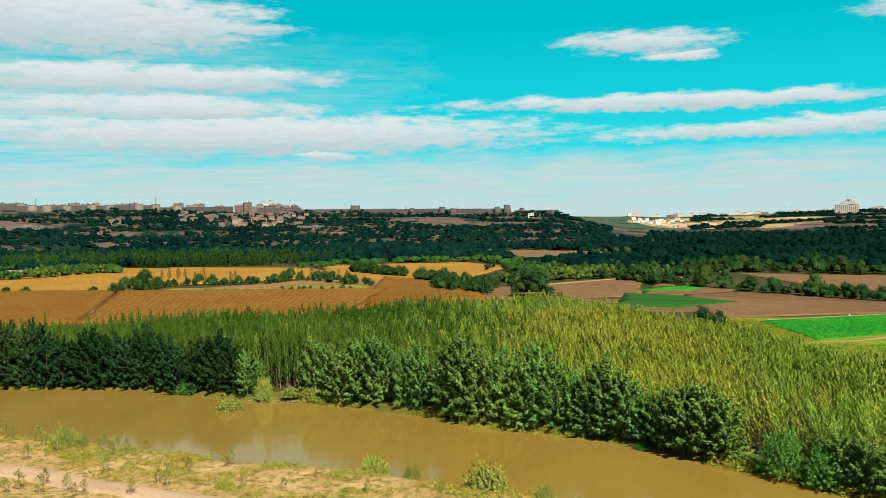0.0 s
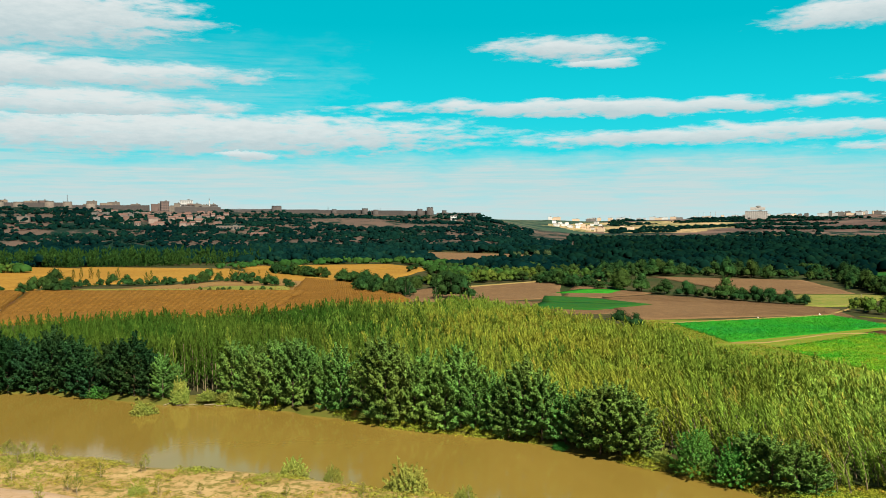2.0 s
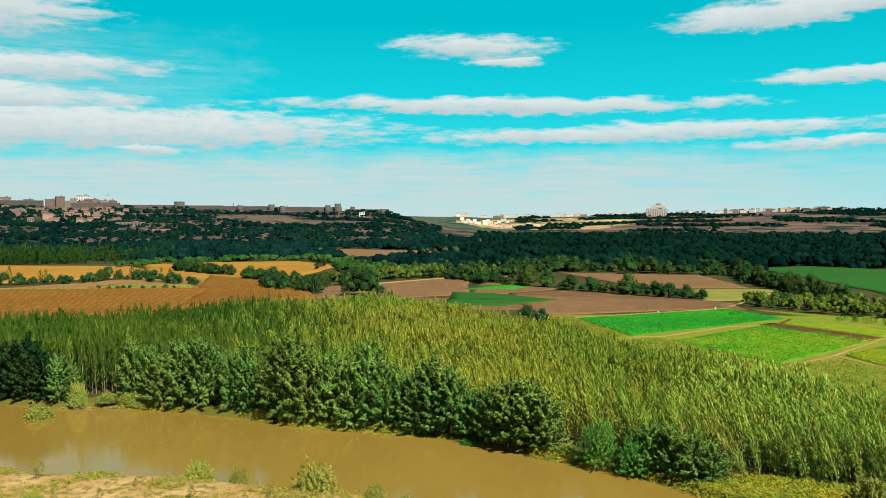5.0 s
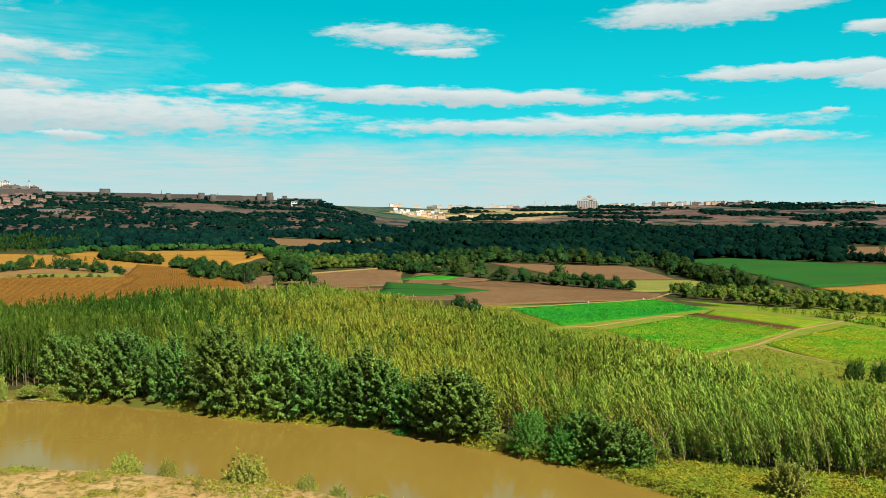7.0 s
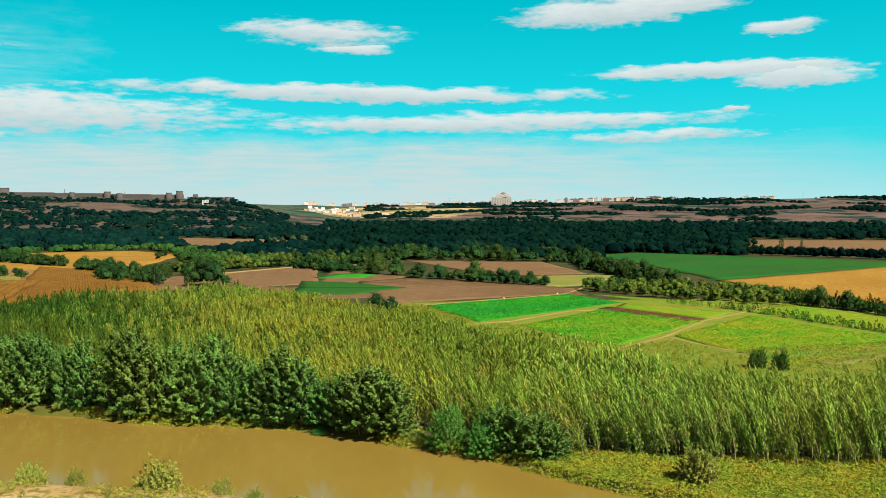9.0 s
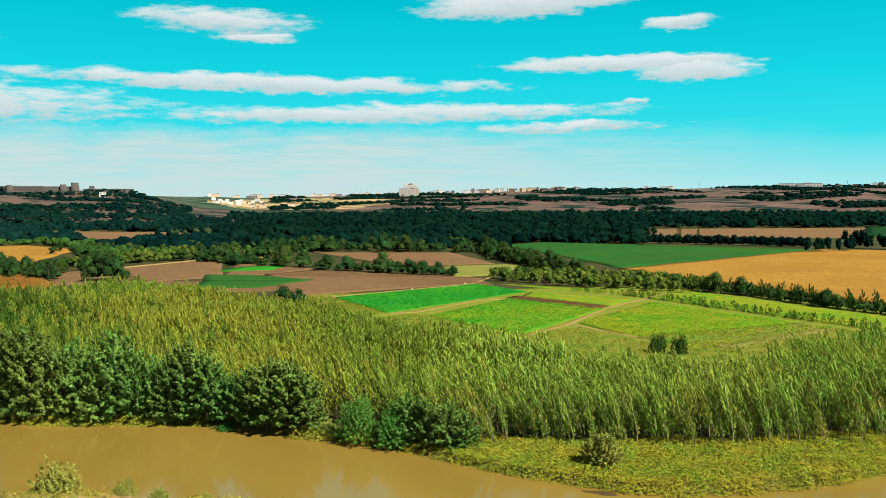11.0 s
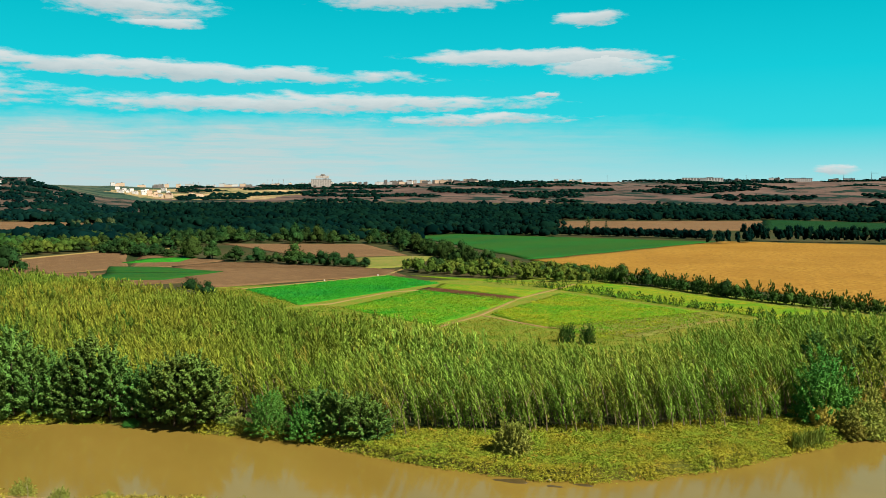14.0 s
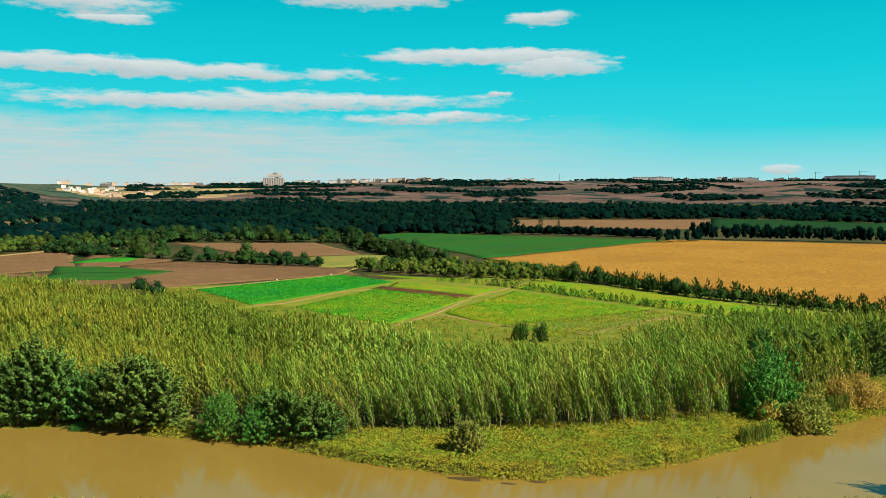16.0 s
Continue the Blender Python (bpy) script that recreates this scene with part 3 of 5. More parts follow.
field("low green crop with cloud shade in its dark colour", [(82, 400), (128, 380), (108, 420), (90, 432)], M_SHADEGREEN, 0.5, 6, 0.02)
field("low green crop with cloud shade in its dark colour", [(70, 372), (97, 361), (128, 380), (82, 400)], M_SHADEGREEN, 0.5, 6, 0.02)
field("thin strip of bright green crop", [(100, 450), (126, 442), (143, 468), (118, 470)], M_GREEN, 0.55, 6, 0.02)
field("reddish-brown ploughed soil beyond the trees", [(196, 434), (250, 424), (275, 526), (192, 575)], M_BROWN, 0.25)
field("olive rough grass", [(189, 361), (218, 361), (264, 416), (214, 423)], M_GRASS, 0.35)
field("reddish-brown ploughed soil among woods", [(75, 720), (215, 840), (170, 985), (40, 1110)], M_BROWN, 0.3, 12)
# the bright fields behind the plantation
field("rough yellow-green grass round the crops", [(112, 148), (262, 118), (252, 288), (94, 330)], M_VERGE, 0.08, 6, 0.02)
field("bright green leafy crop", [(112, 260), (187, 292), (183, 327), (112, 309)], M_GREEN, 0.3, 3)
field("lime-green crop turning yellow", [(127, 202), (182, 235), (168, 275), (121, 247)], M_MIXED, 0.25, 3)
field("strip of bare brown soil between crops", [(178, 236), (187, 240), (175, 281), (166, 276)], M_SOIL, 0.3, 3)
field("strip of pale lime crop", [(188, 240), (208, 252), (187, 290), (177, 280)], M_LIME, 0.25, 3)
field("yellow-green crop in fine rows", [(152, 186), (214, 182), (208, 242), (154, 212)], M_LIME, 0.25, 3)
field("yellow-green crop in fine rows", [(162, 158), (208, 168), (214, 182), (152, 183)], M_GRASS, 0.22, 3)
field("yellow-green strip by the hedge", [(222, 140), (247, 140), (246, 262), (213, 266)], M_LIME, 0.14, 4, 0.02)
field("narrow green strip", [(192, 326), (200, 300), (222, 262), (216, 290)], M_LIME, 0.15, 4)
field("golden wheat stubble, evenly mown", [(272, 130), (640, 262), (516, 424), (288, 362)], M_GOLD, 0.4, 8)
field("green crop with cloud shade in its dark colour", [(292, 366), (508, 422), (400, 604), (352, 590)], M_SHADEGREEN, 0.4, 8)
field("reddish-brown ploughed soil before the forest", [(505, 605), (800, 480), (905, 680), (670, 785)], M_BROWN, 0.3, 14)
field("dark green crop before the forest", [(705, 531), (719, 363), (981, 496), (940, 708)], M_DARKCROP, 0.5, 14)


def strip(label, pts, width, mat, lift=0.12, name="path", category="path"):
    """A worn track along a few points."""
    pts = np.array(pts, float)
    seg = np.r_[0, np.cumsum(np.hypot(*np.diff(pts, axis=0).T))]
    s = np.linspace(0, seg[-1], max(8, int(seg[-1] / 2)))
    x, y = np.interp(s, seg, pts[:, 0]), np.interp(s, seg, pts[:, 1])
    d = unit(np.stack([np.gradient(x), np.gradient(y)], 1))
    rows = []
    for k, h in ((-0.5, -0.3), (-0.42, lift), (-0.2, lift * 0.6), (0, lift), (0.2, lift * 0.6), (0.42, lift), (0.5, -0.3)):
        wv_ = width * (k + 0.03 * wob(s, s * 0 + k * 9, 2.0))
        px, py = x - d[:, 1] * wv_, y + d[:, 0] * wv_
        rows.append(np.stack([px, py, land(px, py) + h], 1))
    vs = np.stack(rows, 1).reshape(-1, 3)
    i = np.arange(len(s) * 7).reshape(-1, 7)
    return link(name, mesh_of(name, vs, np.stack([i[:-1, :-1], i[1:, :-1], i[1:, 1:], i[:-1, 1:]], -1).reshape(-1, 4), mat, True),
                label=label, category=category, kind="structure")


strip("pale dusty footpath along the river", [(-130, 150), (-69, 132), (-57, 126.5), (-47, 121), (-34, 115), (-10, 100), (30, 70)], 5.5, M_PATH)
strip("sandy farm track between the fields", [(127, 199), (150, 211.5), (184, 237), (210, 250), (232, 262)], 1.1, M_DIRT, 0.3, "farm_track")
strip("sandy farm track beside the crop", [(112, 258), (122, 257), (154, 275), (168, 275)], 0.9, M_DIRT, 0.3, "farm_track")
strip("sandy farm track beside the crop", [(98, 318), (113, 312), (182, 329), (205, 352)], 1.3, M_DIRT, 0.3, "farm_track")
strip("worn track across the yellow field", [(150, 211), (152, 184), (164, 168), (208, 166)], 0.9, M_DIRT, 0.3, "farm_track")
strip("sandy track between the corn fields", [(-140, 335), (-149, 354), (-158.5, 404), (-171, 467), (-180, 492)], 3.4, M_DIRT, 0.5, "farm_track")
# dark brown strip along the corn's edge, slightly raised
strip("dark brown strip beside the corn", [(-144.4, 340), (-151.6, 358), (-161, 404), (-173.6, 467), (-183.4, 494)], 3.4, M_SOIL, 0.6, "ditch", "ditch")
strip("pale dirt track by the trees", [(50, 492), (124, 545), (150, 535)], 4, M_DIRT, 0.6, "farm_track")


# ---- trees ----
def lumps(r, count, rad, low, high):
    """Centres and radii of the rounded masses that make up a crown."""
    a, z = r.uniform(0, 6.283, count), r.uniform(low, high, count)
    k = rad * np.sqrt(r.uniform(0.05, 1, count)) * np.sqrt(np.clip(1.12 - ((z - low) / (high - low)) ** 1.6, 0.05, 1))
    return np.stack([k * np.cos(a), k * np.sin(a), z], 1)


def boughs(r, start, end, per, radius, length, width, s0=0.2, wild=0.45, splay=0.6, up=0.55):
    """Pointed leafy sprays all along boughs that run from start to end, thinner towards the tip."""
    n_ = len(start)
    d = end - start
    s = s0 + (1 - s0) * r.uniform(0, 1, (n_, per, 1)) ** 0.8
    off = unit(r.normal(size=(n_, per, 3)))
    at = start[:, None] + d[:, None] * s
    at = at + off * np.asarray(radius).reshape(-1, 1, 1) * np.sqrt(r.uniform(0.05, 1, (n_, per, 1))) * (1.15 - 0.65 * s)
    axis = unit((1.2 - 0.5 * splay) * unit(d)[:, None] + splay * unit(r.normal(size=off.shape)))
    nrm = unit(0.6 * off + np.array([0, 0, up]) + 0.7 * unit(d * np.array([1, 1, 0.0]))[:, None] + wild * r.normal(size=off.shape))
    side = unit(np.cross(nrm, axis))
    ln, wd = length * r.uniform(0.65, 1.3, (n_, per, 1)), width * r.uniform(0.65, 1.3, (n_, per, 1))
    vs = np.stack([at - axis * ln * 0.5 + side * wd * 0.4, at - axis * ln * 0.05 - side * wd * 0.6, at + axis * ln * 0.5], 2).reshape(-1, 3)
    return vs, np.arange(len(vs)).reshape(-1, 3)


def crown_bank(seed, rad, high, count, per, length, width, thick=0.42):
    """Spreading bushy tree, leafy to the ground, of separate boughs that sweep up and outwards."""
    r = np.random.default_rng(seed)
    t = (np.arange(count) + 0.5) / count
    a_ = np.arange(count) * 2.39996 + r.uniform(-0.5, 0.5, count)
    reach = rad * np.interp(t, [0, 0.2, 0.5, 0.8, 1.0], [0.95, 1.0, 0.95, 0.78, 0.3]) * r.uniform(0.72, 1.12, count)
    z0 = high * (0.02 + 0.72 * t)
    rise = high * np.interp(t, [0, 0.3, 1], [0.06, 0.17, 0.26]) * r.uniform(0.7, 1.2, count)
    out = np.stack([np.cos(a_), np.sin(a_), np.zeros(count)], 1)
    start = out * (0.12 * reach)[:, None] + np.array([0, 0, 1.0]) * z0[:, None]
    end = out * reach[:, None] + np.array([0, 0, 1.0]) * (z0 + rise)[:, None]
    vs, fs = boughs(r, start, end, per, thick * r.uniform(0.75, 1.25, count), length, width, 0.12, 0.45, 1.0, 0.5)
    vs[:, 2] = np.maximum(vs[:, 2], 0.05)
    return vs, fs


def crown_bush(seed, rad, high, count, per, length, width, thick=0.25, wild=0.5):
    """Feathery bush: shoots fan out from the foot to a rounded, uneven outline."""
    r = np.random.default_rng(seed)
    a_, e_ = np.arange(count) * 2.39996, np.arcsin(np.clip((np.arange(count) + 0.5) / count * 0.98 + 0.02, 0, 1))
    out = np.stack([np.cos(a_) * np.cos(e_), np.sin(a_) * np.cos(e_), np.sin(e_)], 1)
    k = r.uniform(0.78, 1.08, (count, 1)) * (1 + 0.12 * np.sin(3 * a_ + seed))[:, None]
    end = out * np.array([rad, rad, high]) * k
    start = out * np.array([rad * 0.3, rad * 0.3, high * 0.25])
    vs, fs = boughs(r, start, end, per, thick * r.uniform(0.7, 1.3, count), length, width, 0.35, wild, 1.15, 0.4)
    vs[:, 2] = np.maximum(vs[:, 2], 0.03)
    return vs, fs


ICO = bmesh.new()
bmesh.ops.create_icosphere(ICO, subdivisions=1, radius=1.0)
ICO1 = np.array([q.co for q in ICO.verts]), np.array([[q.index for q in f.verts] for f in ICO.faces])
ICO.clear()
bmesh.ops.create_icosphere(ICO, subdivisions=2, radius=1.0)
ICO2 = np.array([q.co for q in ICO.verts]), np.array([[q.index for q in f.verts] for f in ICO.faces])
ICO.free()


def crown_clump(seed, rad, low, high, masses, sprays, size, fine=True, wild=0.6, core=0.84, rough=0.24):
    """Close rounded masses of foliage, uneven all over, with sprays standing out from them."""
    r = np.random.default_rng(seed)
    cs = lumps(r, masses, rad * 0.62, low + 0.2 * (high - low), high - 0.26 * (high - low))
    base, tri = ICO2 if fine else ICO1
    tri = tri[base[tri].mean(1)[:, 2] > -0.55]
    tall = np.array([1, 1, 0.55 * (high - low) / rad])
    pieces, at, out = [], [], []
    per = sprays // masses
    for c in cs:
        m = rad * r.uniform(0.30, 0.52)
        k = core * m * (1 + rough * r.normal(size=(len(base), 1)))
        v = c + base * k * np.clip(tall, 0.75, 1.5)
        v[:, 2] = np.maximum(v[:, 2], low)
        pieces.append((v, tri))
        d = unit(r.normal(size=(per, 3)))
        d[:, 2] = np.abs(d[:, 2]) * 1.2 - 0.3
        at.append(c + unit(d) * m * r.uniform(core - 0.04, 1.25, (per, 1)) * np.clip(tall, 0.75, 1.5))
        out.append(unit(d))
    if per:
        at = np.concatenate(at)
        at[:, 2] = np.maximum(at[:, 2], low)
        pieces.append(cards(r, at, np.concatenate(out), size, size * 0.6, 0.1, wild, True))
    return joined(pieces)


def crown_column(seed, rad, low, high, sprays, size, lean=0.0, slim=0.4, shoots=12, thick=0.3):
    """Narrow crown of steep upswept shoots, for poplars."""
    r = np.random.default_rng(seed)
    count = max(6, sprays // shoots)
    t = (np.arange(count) + 0.5) / count
    a_ = np.arange(count) * 2.39996 + r.uniform(-0.4, 0.4, count)
    tall = high - low
    reach = rad * np.interp(t, [0, 0.12, 0.45, 0.8, 1.0], [0.75, 0.95, 1.0, 0.6, 0.12]) * r.uniform(0.8, 1.15, count)
    z0 = low + tall * 0.84 * t
    out = np.stack([np.cos(a_), np.sin(a_), np.zeros(count)], 1)
    start = out * (0.4 * reach)[:, None] + np.array([0, 0, 1.0]) * (z0 - 0.05 * tall)[:, None]
    end = out * reach[:, None] + np.array([0, 0, 1.0]) * (z0 + tall * 0.19 * r.uniform(0.7, 1.1, count))[:, None]
    vs, fs = boughs(r, start, end, max(4, sprays // count), thick * rad * r.uniform(0.8, 1.2, count), size, size * slim, 0.15, 0.35, 0.4, 0.45)
    vs[:, 0] += lean * (np.clip(vs[:, 2], 0, None) / high) ** 1.6
    return vs, fs


def trunk_of(seed, height, base, limbs=4, lean=0.0):
    r = np.random.default_rng(seed)
    pts = [(lean * (k ** 2) + 0.05 * r.normal(), 0.05 * r.normal(), height * k) for k in (0, 0.3, 0.6, 1.0)]
    pieces = [tube([(pts[0][0], pts[0][1], -0.4)] + pts, [base * 1.25, base, base * 0.8, base * 0.55, base * 0.15])]
    for i in range(limbs):
        k, a = r.uniform(0.25, 0.75), r.uniform(0, 6.283)
        ln = height * r.uniform(0.25, 0.4)
        s = np.array([np.interp(k, [0, 0.3, 0.6, 1], [q[0] for q in pts]), 0, height * k])
        d = np.array([math.cos(a) * 0.7, math.sin(a) * 0.7, 0.75])
        pieces.append(tube([s, s + d * ln * 0.5, s + d * ln + [0, 0, 0.1 * ln]], [base * 0.4, base * 0.28, base * 0.08], 5))
    return joined(pieces)


def tree(name, crown, leaf, trunk, bark, label, category="tree", group=""):
    root = link(name, None, None, label, category, group)
    link("trunk", mesh_of("trunk", *trunk, bark, True), root)
    link("crown", mesh_of("crown", *crown, leaf), root)
    return root


def stand(kinds, spots):
    """Put trees on the spots (x, y, scale, height scale); the first of a kind is the kind itself."""
    used = set()
    for i, (x, y, s, hs) in enumerate(spots):
        k = kinds[i % len(kinds)]
        m = pose(x, y, float(land(x, y)) - 0.05, 0, 0, float(rng.uniform(0, 360))) @ Matrix.Diagonal((s, s, s * hs, 1))
        if k.name in used:
            copy_thing(k, m)
        else:
            used.add(k.name)
            k.matrix_basis = m
    for k in kinds:
        if k.name not in used:
            for o in (*k.children_recursive, k):
                bpy.data.objects.remove(o)


def along(pts, gap, jitter, lo, hi, hlo=0.9, hhi=1.15):
    pts = np.array(pts, float)
    seg = np.r_[0, np.cumsum(np.hypot(*np.diff(pts, axis=0).T))]
    s = np.arange(0, seg[-1] + 0.01, gap) 
    s = s + rng.uniform(-0.3, 0.3, len(s)) * gap
    x, y = np.interp(s, seg, pts[:, 0]) + rng.normal(size=len(s)) * jitter, np.interp(s, seg, pts[:, 1]) + rng.normal(size=len(s)) * jitter
    return [(a_, b_, rng.uniform(lo, hi), rng.uniform(hlo, hhi)) for a_, b_ in zip(x, y)]


def inside(px, py, poly):
    poly = np.asarray(poly, float)
    hit = np.zeros(len(px), bool)
    for (x1, y1), (x2, y2) in zip(poly, np.roll(poly, -1, axis=0)):
        cross = ((y1 > py) != (y2 > py)) & (px < (x2 - x1) * (py - y1) / (y2 - y1 + 1e-12) + x1)
        hit ^= cross
    return hit


def massed(name, protos, spots, mat, label, category, lean_az=None, smooth=False):
    """Many plants as one object of kind stuff. spots: x, y, scale, height scale."""
    spots = np.asarray(spots, float)
    zz = land(spots[:, 0], spots[:, 1])
    turn = rng.uniform(0, 6.283, len(spots))
    pieces = []
    for k, (v, f) in enumerate(protos):
        s = np.arange(k, len(spots), len(protos))
        c, d = np.cos(turn[s])[:, None], np.sin(turn[s])[:, None]
        x, y = v[None, :, 0] * c - v[None, :, 1] * d, v[None, :, 0] * d + v[None, :, 1] * c
        sc = spots[s, 2][:, None]
        if lean_az is not None:
            bend = (np.clip(v[None, :, 2], 0, None) / 9.0) ** 1.6
            x = x + lean_az[s, 0][:, None] * bend
            y = y + lean_az[s, 1][:, None] * bend
        vs = np.stack([x * sc + spots[s, 0][:, None], y * sc + spots[s, 1][:, None], v[None, :, 2] * sc * spots[s, 3][:, None] + zz[s][:, None]], -1)
        fs = f[None] + (np.arange(len(s)) * len(v))[:, None, None]
        pieces.append((vs.reshape(-1, 3), fs.reshape(-1, f.shape[1])))
    return link(name, mesh_of(name, *joined(pieces), mat, smooth), label=label, category=category, kind="stuff")


def far_y(x):
    return np.interp(x, FAR_X, FAR_Y)


# dense dark trees that lean over the water; those far left have shade in their colour
bank_kinds = [tree("riverside_tree", crown_bank(20 + i, 4.2, 13.8, 66, 62, 0.75, 0.42, 0.46), M_BANK, trunk_of(40 + i, 9.0, 0.22, 5), M_DARKBARK,
                   "dense dark-green broadleaf tree on the river bank", "tree", "riverside trees") for i in range(5)]
shaded_kinds = [tree("riverside_tree", crown_bank(30 + i, 4.2, 13.4, 62, 60, 0.8, 0.44, 0.48), M_BANKSHADE, trunk_of(50 + i, 9.0, 0.22, 5), M_DARKBARK,
                   "dense broadleaf tree with cloud shade painted into its leaves", "tree", "riverside trees") for i in range(4)]
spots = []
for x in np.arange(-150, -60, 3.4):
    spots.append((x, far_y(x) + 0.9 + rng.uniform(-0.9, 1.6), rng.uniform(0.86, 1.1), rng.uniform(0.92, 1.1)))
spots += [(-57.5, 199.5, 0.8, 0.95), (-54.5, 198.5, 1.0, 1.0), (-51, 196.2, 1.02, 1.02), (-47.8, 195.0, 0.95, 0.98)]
stand(shaded_kinds, spots)
spots = [(-25.5, 187.5, 0.75, 1.15), (-22.5, 184.0, 0.9, 1.05), (-19.0, 183.0, 0.95, 1.05), (-15.2, 181.5, 1.0, 1.05), (-12.6, 182.5, 0.9, 1.1), (-8.2, 176.5, 0.95, 1.08), (-5.2, 175.2, 0.95, 1.1)]
for x in np.arange(1.0, 32, 2.7):
    spots.append((x, far_y(x) + 1.0 + rng.uniform(-0.6, 1.5), rng.uniform(0.95, 1.1), rng.uniform(0.98, 1.1) * np.interp(x, [0, 20, 32], [1.04, 1.0, 0.88])))
spots += [(34.0, 146.5, 0.8, 0.8), (36.2, 143.0, 1.0, 0.86), (38.6, 140.0, 1.08, 0.86), (41.2, 137.6, 1.05, 0.82), (43.8, 135.6, 0.9, 0.76), (55.4, 121.4, 0.78, 0.74), (57.4, 118.0, 0.82, 0.78), (59.6, 115.2, 0.78, 0.74), (61.6, 113.6, 0.62, 0.72)]
spots += [(136, 90, 0.65, 0.9), (142, 92, 0.75, 1.0), (150, 93, 0.8, 1.05), (158, 94, 0.8, 1.05), (166, 92, 0.8, 1.05), (174, 90, 0.8, 1.05), (150, 100, 0.85, 1.05), (162, 102, 0.85, 1.05)]
spots += [(-44.0, 192.0, 0.8, 0.95), (-41.4, 193.0, 0.62, 0.9), (-29.0, 190.4, 0.85, 1.05)]
stand(bank_kinds, spots)

# feathery bushes at the water's edge
bush_kinds = [tree("willow_bush", crown_bush(60 + i, 2.6, 5.3, 110, 46, 0.38, 0.13, 0.26), M_BUSH, trunk_of(70 + i, 3.0, 0.1, 4), M_DARKBARK,
                   "feathery fresh-green willow bush at the water's edge", "bush", "willow bushes") for i in range(2)]
stand(bush_kinds, [(49.8, 127.4, 1.4, 1.02), (53.8, 122.2, 1.25, 1.0), (-59, 199.0, 0.8, 0.5), (128.8, 84.2, 1.7, 1.08), (133.0, 83.4, 1.1, 0.85), (33, 145, 0.5, 0.4), (-6, 176, 0.45, 0.5)])
olive_kinds = [tree("scrub_bush", crown_bush(80 + i, 2.3, 3.7, 140, 50, 0.32, 0.19, 0.28), M_TAMARISK, trunk_of(85 + i, 2.0, 0.08, 4), M_DARKBARK,
                    "rounded olive-green scrub bush", "bush", "scrub bushes") for i in range(2)]
stand(olive_kinds, [(74.9, 97.3, 1.3, 1.08), (-45.6, 181.2, 1.45, 0.8), (-27.5, 187.5, 0.8, 0.8), (-39.6, 189.4, 0.62, 2.0), (127.4, 78.4, 1.0, 0.95), (130, 77.8, 1.15, 1.0), (132.5, 78.6, 1.1, 0.9), (135.5, 80, 0.9, 0.8), (142, 84, 0.9, 1.0), (-34, 190, 0.8, 0.6), (-30, 189.5, 0.8, 0.5), (0, 170, 0.6, 0.7), (46.5, 133, 0.6, 0.6)])
dry_kinds = [tree("dry_bush", crown_bush(90, 2.4, 3.9, 120, 46, 0.28, 0.12, 0.26), M_DRY, trunk_of(95, 2.0, 0.08, 4), M_DARKBARK,
                  "withered yellow-brown bush above the water", "bush", "dry bushes")]
stand(dry_kinds, [(126.0, 82.0, 1.05, 1.0), (145.0, 80.8, 1.3, 1.2), (148.4, 79.6, 1.5, 1.08), (151.5, 78.6, 1.3, 0.9), (137, 81.5, 1.0, 0.9), (-1.6, 171, 0.6, 0.9), (-9.6, 177, 0.5, 0.7)])

# ---- poplar plantation ----
BACK = [(-150, 238), (-123, 245), (-98, 263), (-68, 275), (-34, 288), (0, 303), (18, 313), (36, 332), (48, 330), (60, 306), (66, 284), (73, 262), (82, 240), (87, 211), (89, 190), (96, 176),
        (100, 160), (102, 143), (105, 131), (116, 121), (132, 121), (157, 127), (179, 132), (195, 130), (210, 118), (215, 92), (160, 88)]
FRONT = [(146, 90), (125, 88), (119, 87), (111, 90), (101, 94), (90, 99.5), (82, 105), (71, 111), (63, 114), (56, 128), (44, 140), (30, 155), (8, 170), (-12, 184), (-30, 196), (-60, 206), (-100, 214), (-155, 224)]
PLANT = BACK + FRONT
GAP = 1.95
px, py = np.meshgrid(np.arange(-260, 340, GAP), np.arange(-60, 480, GAP))
px, py = px.ravel(), py.ravel()
ct, st = math.cos(0.45), math.sin(0.45)
gx_, gy_ = 30 + (px - 30) * ct - (py - 200) * st, 200 + (px - 30) * st + (py - 200) * ct
px, py = gx_ + 0.22 * rng.normal(size=len(gx_)), gy_ + 0.22 * rng.normal(size=len(gy_))
ok = inside(px, py, PLANT) & (rng.uniform(size=len(px)) > 0.06 + 0.3 * (wob(px, py, 4.5) > 0.5)) & (py > far_y(px) + 3.0)
# a thin gap where bare stems show
ok &= ~(inside(px, py, [(62, 160), (76, 178), (80, 172), (67, 155)]) & (rng.uniform(size=len(px)) > 0.35))
px, py = px[ok], py[ok]
mix = 7 * rng.normal(size=len(px))
hs = 0.95 + 0.08 * wob(px, py, 14) + 0.09 * wob(px, py, 5.5, 2.0) + 0.09 * rng.normal(size=len(px))
hs = np.clip(hs, 0.66, 1.2) + 0.16 * (rng.uniform(size=len(px)) < 0.03)
front = (px > 60) & (px < 150) & (np.abs(np.interp(px, [60, 71, 90, 101, 119, 150], [115, 111, 99.5, 94, 87, 90]) - py) < 6.0)
hs *= np.interp(px, [-5, 50], [1.22, 1.0]) * np.where((px > -44) & (px < -20) & (py < far_y(px) + 22), 1.18, 1.0)
pick = np.where(front)[0][:290]
rest = np.setdiff1d(np.arange(len(px)), pick)
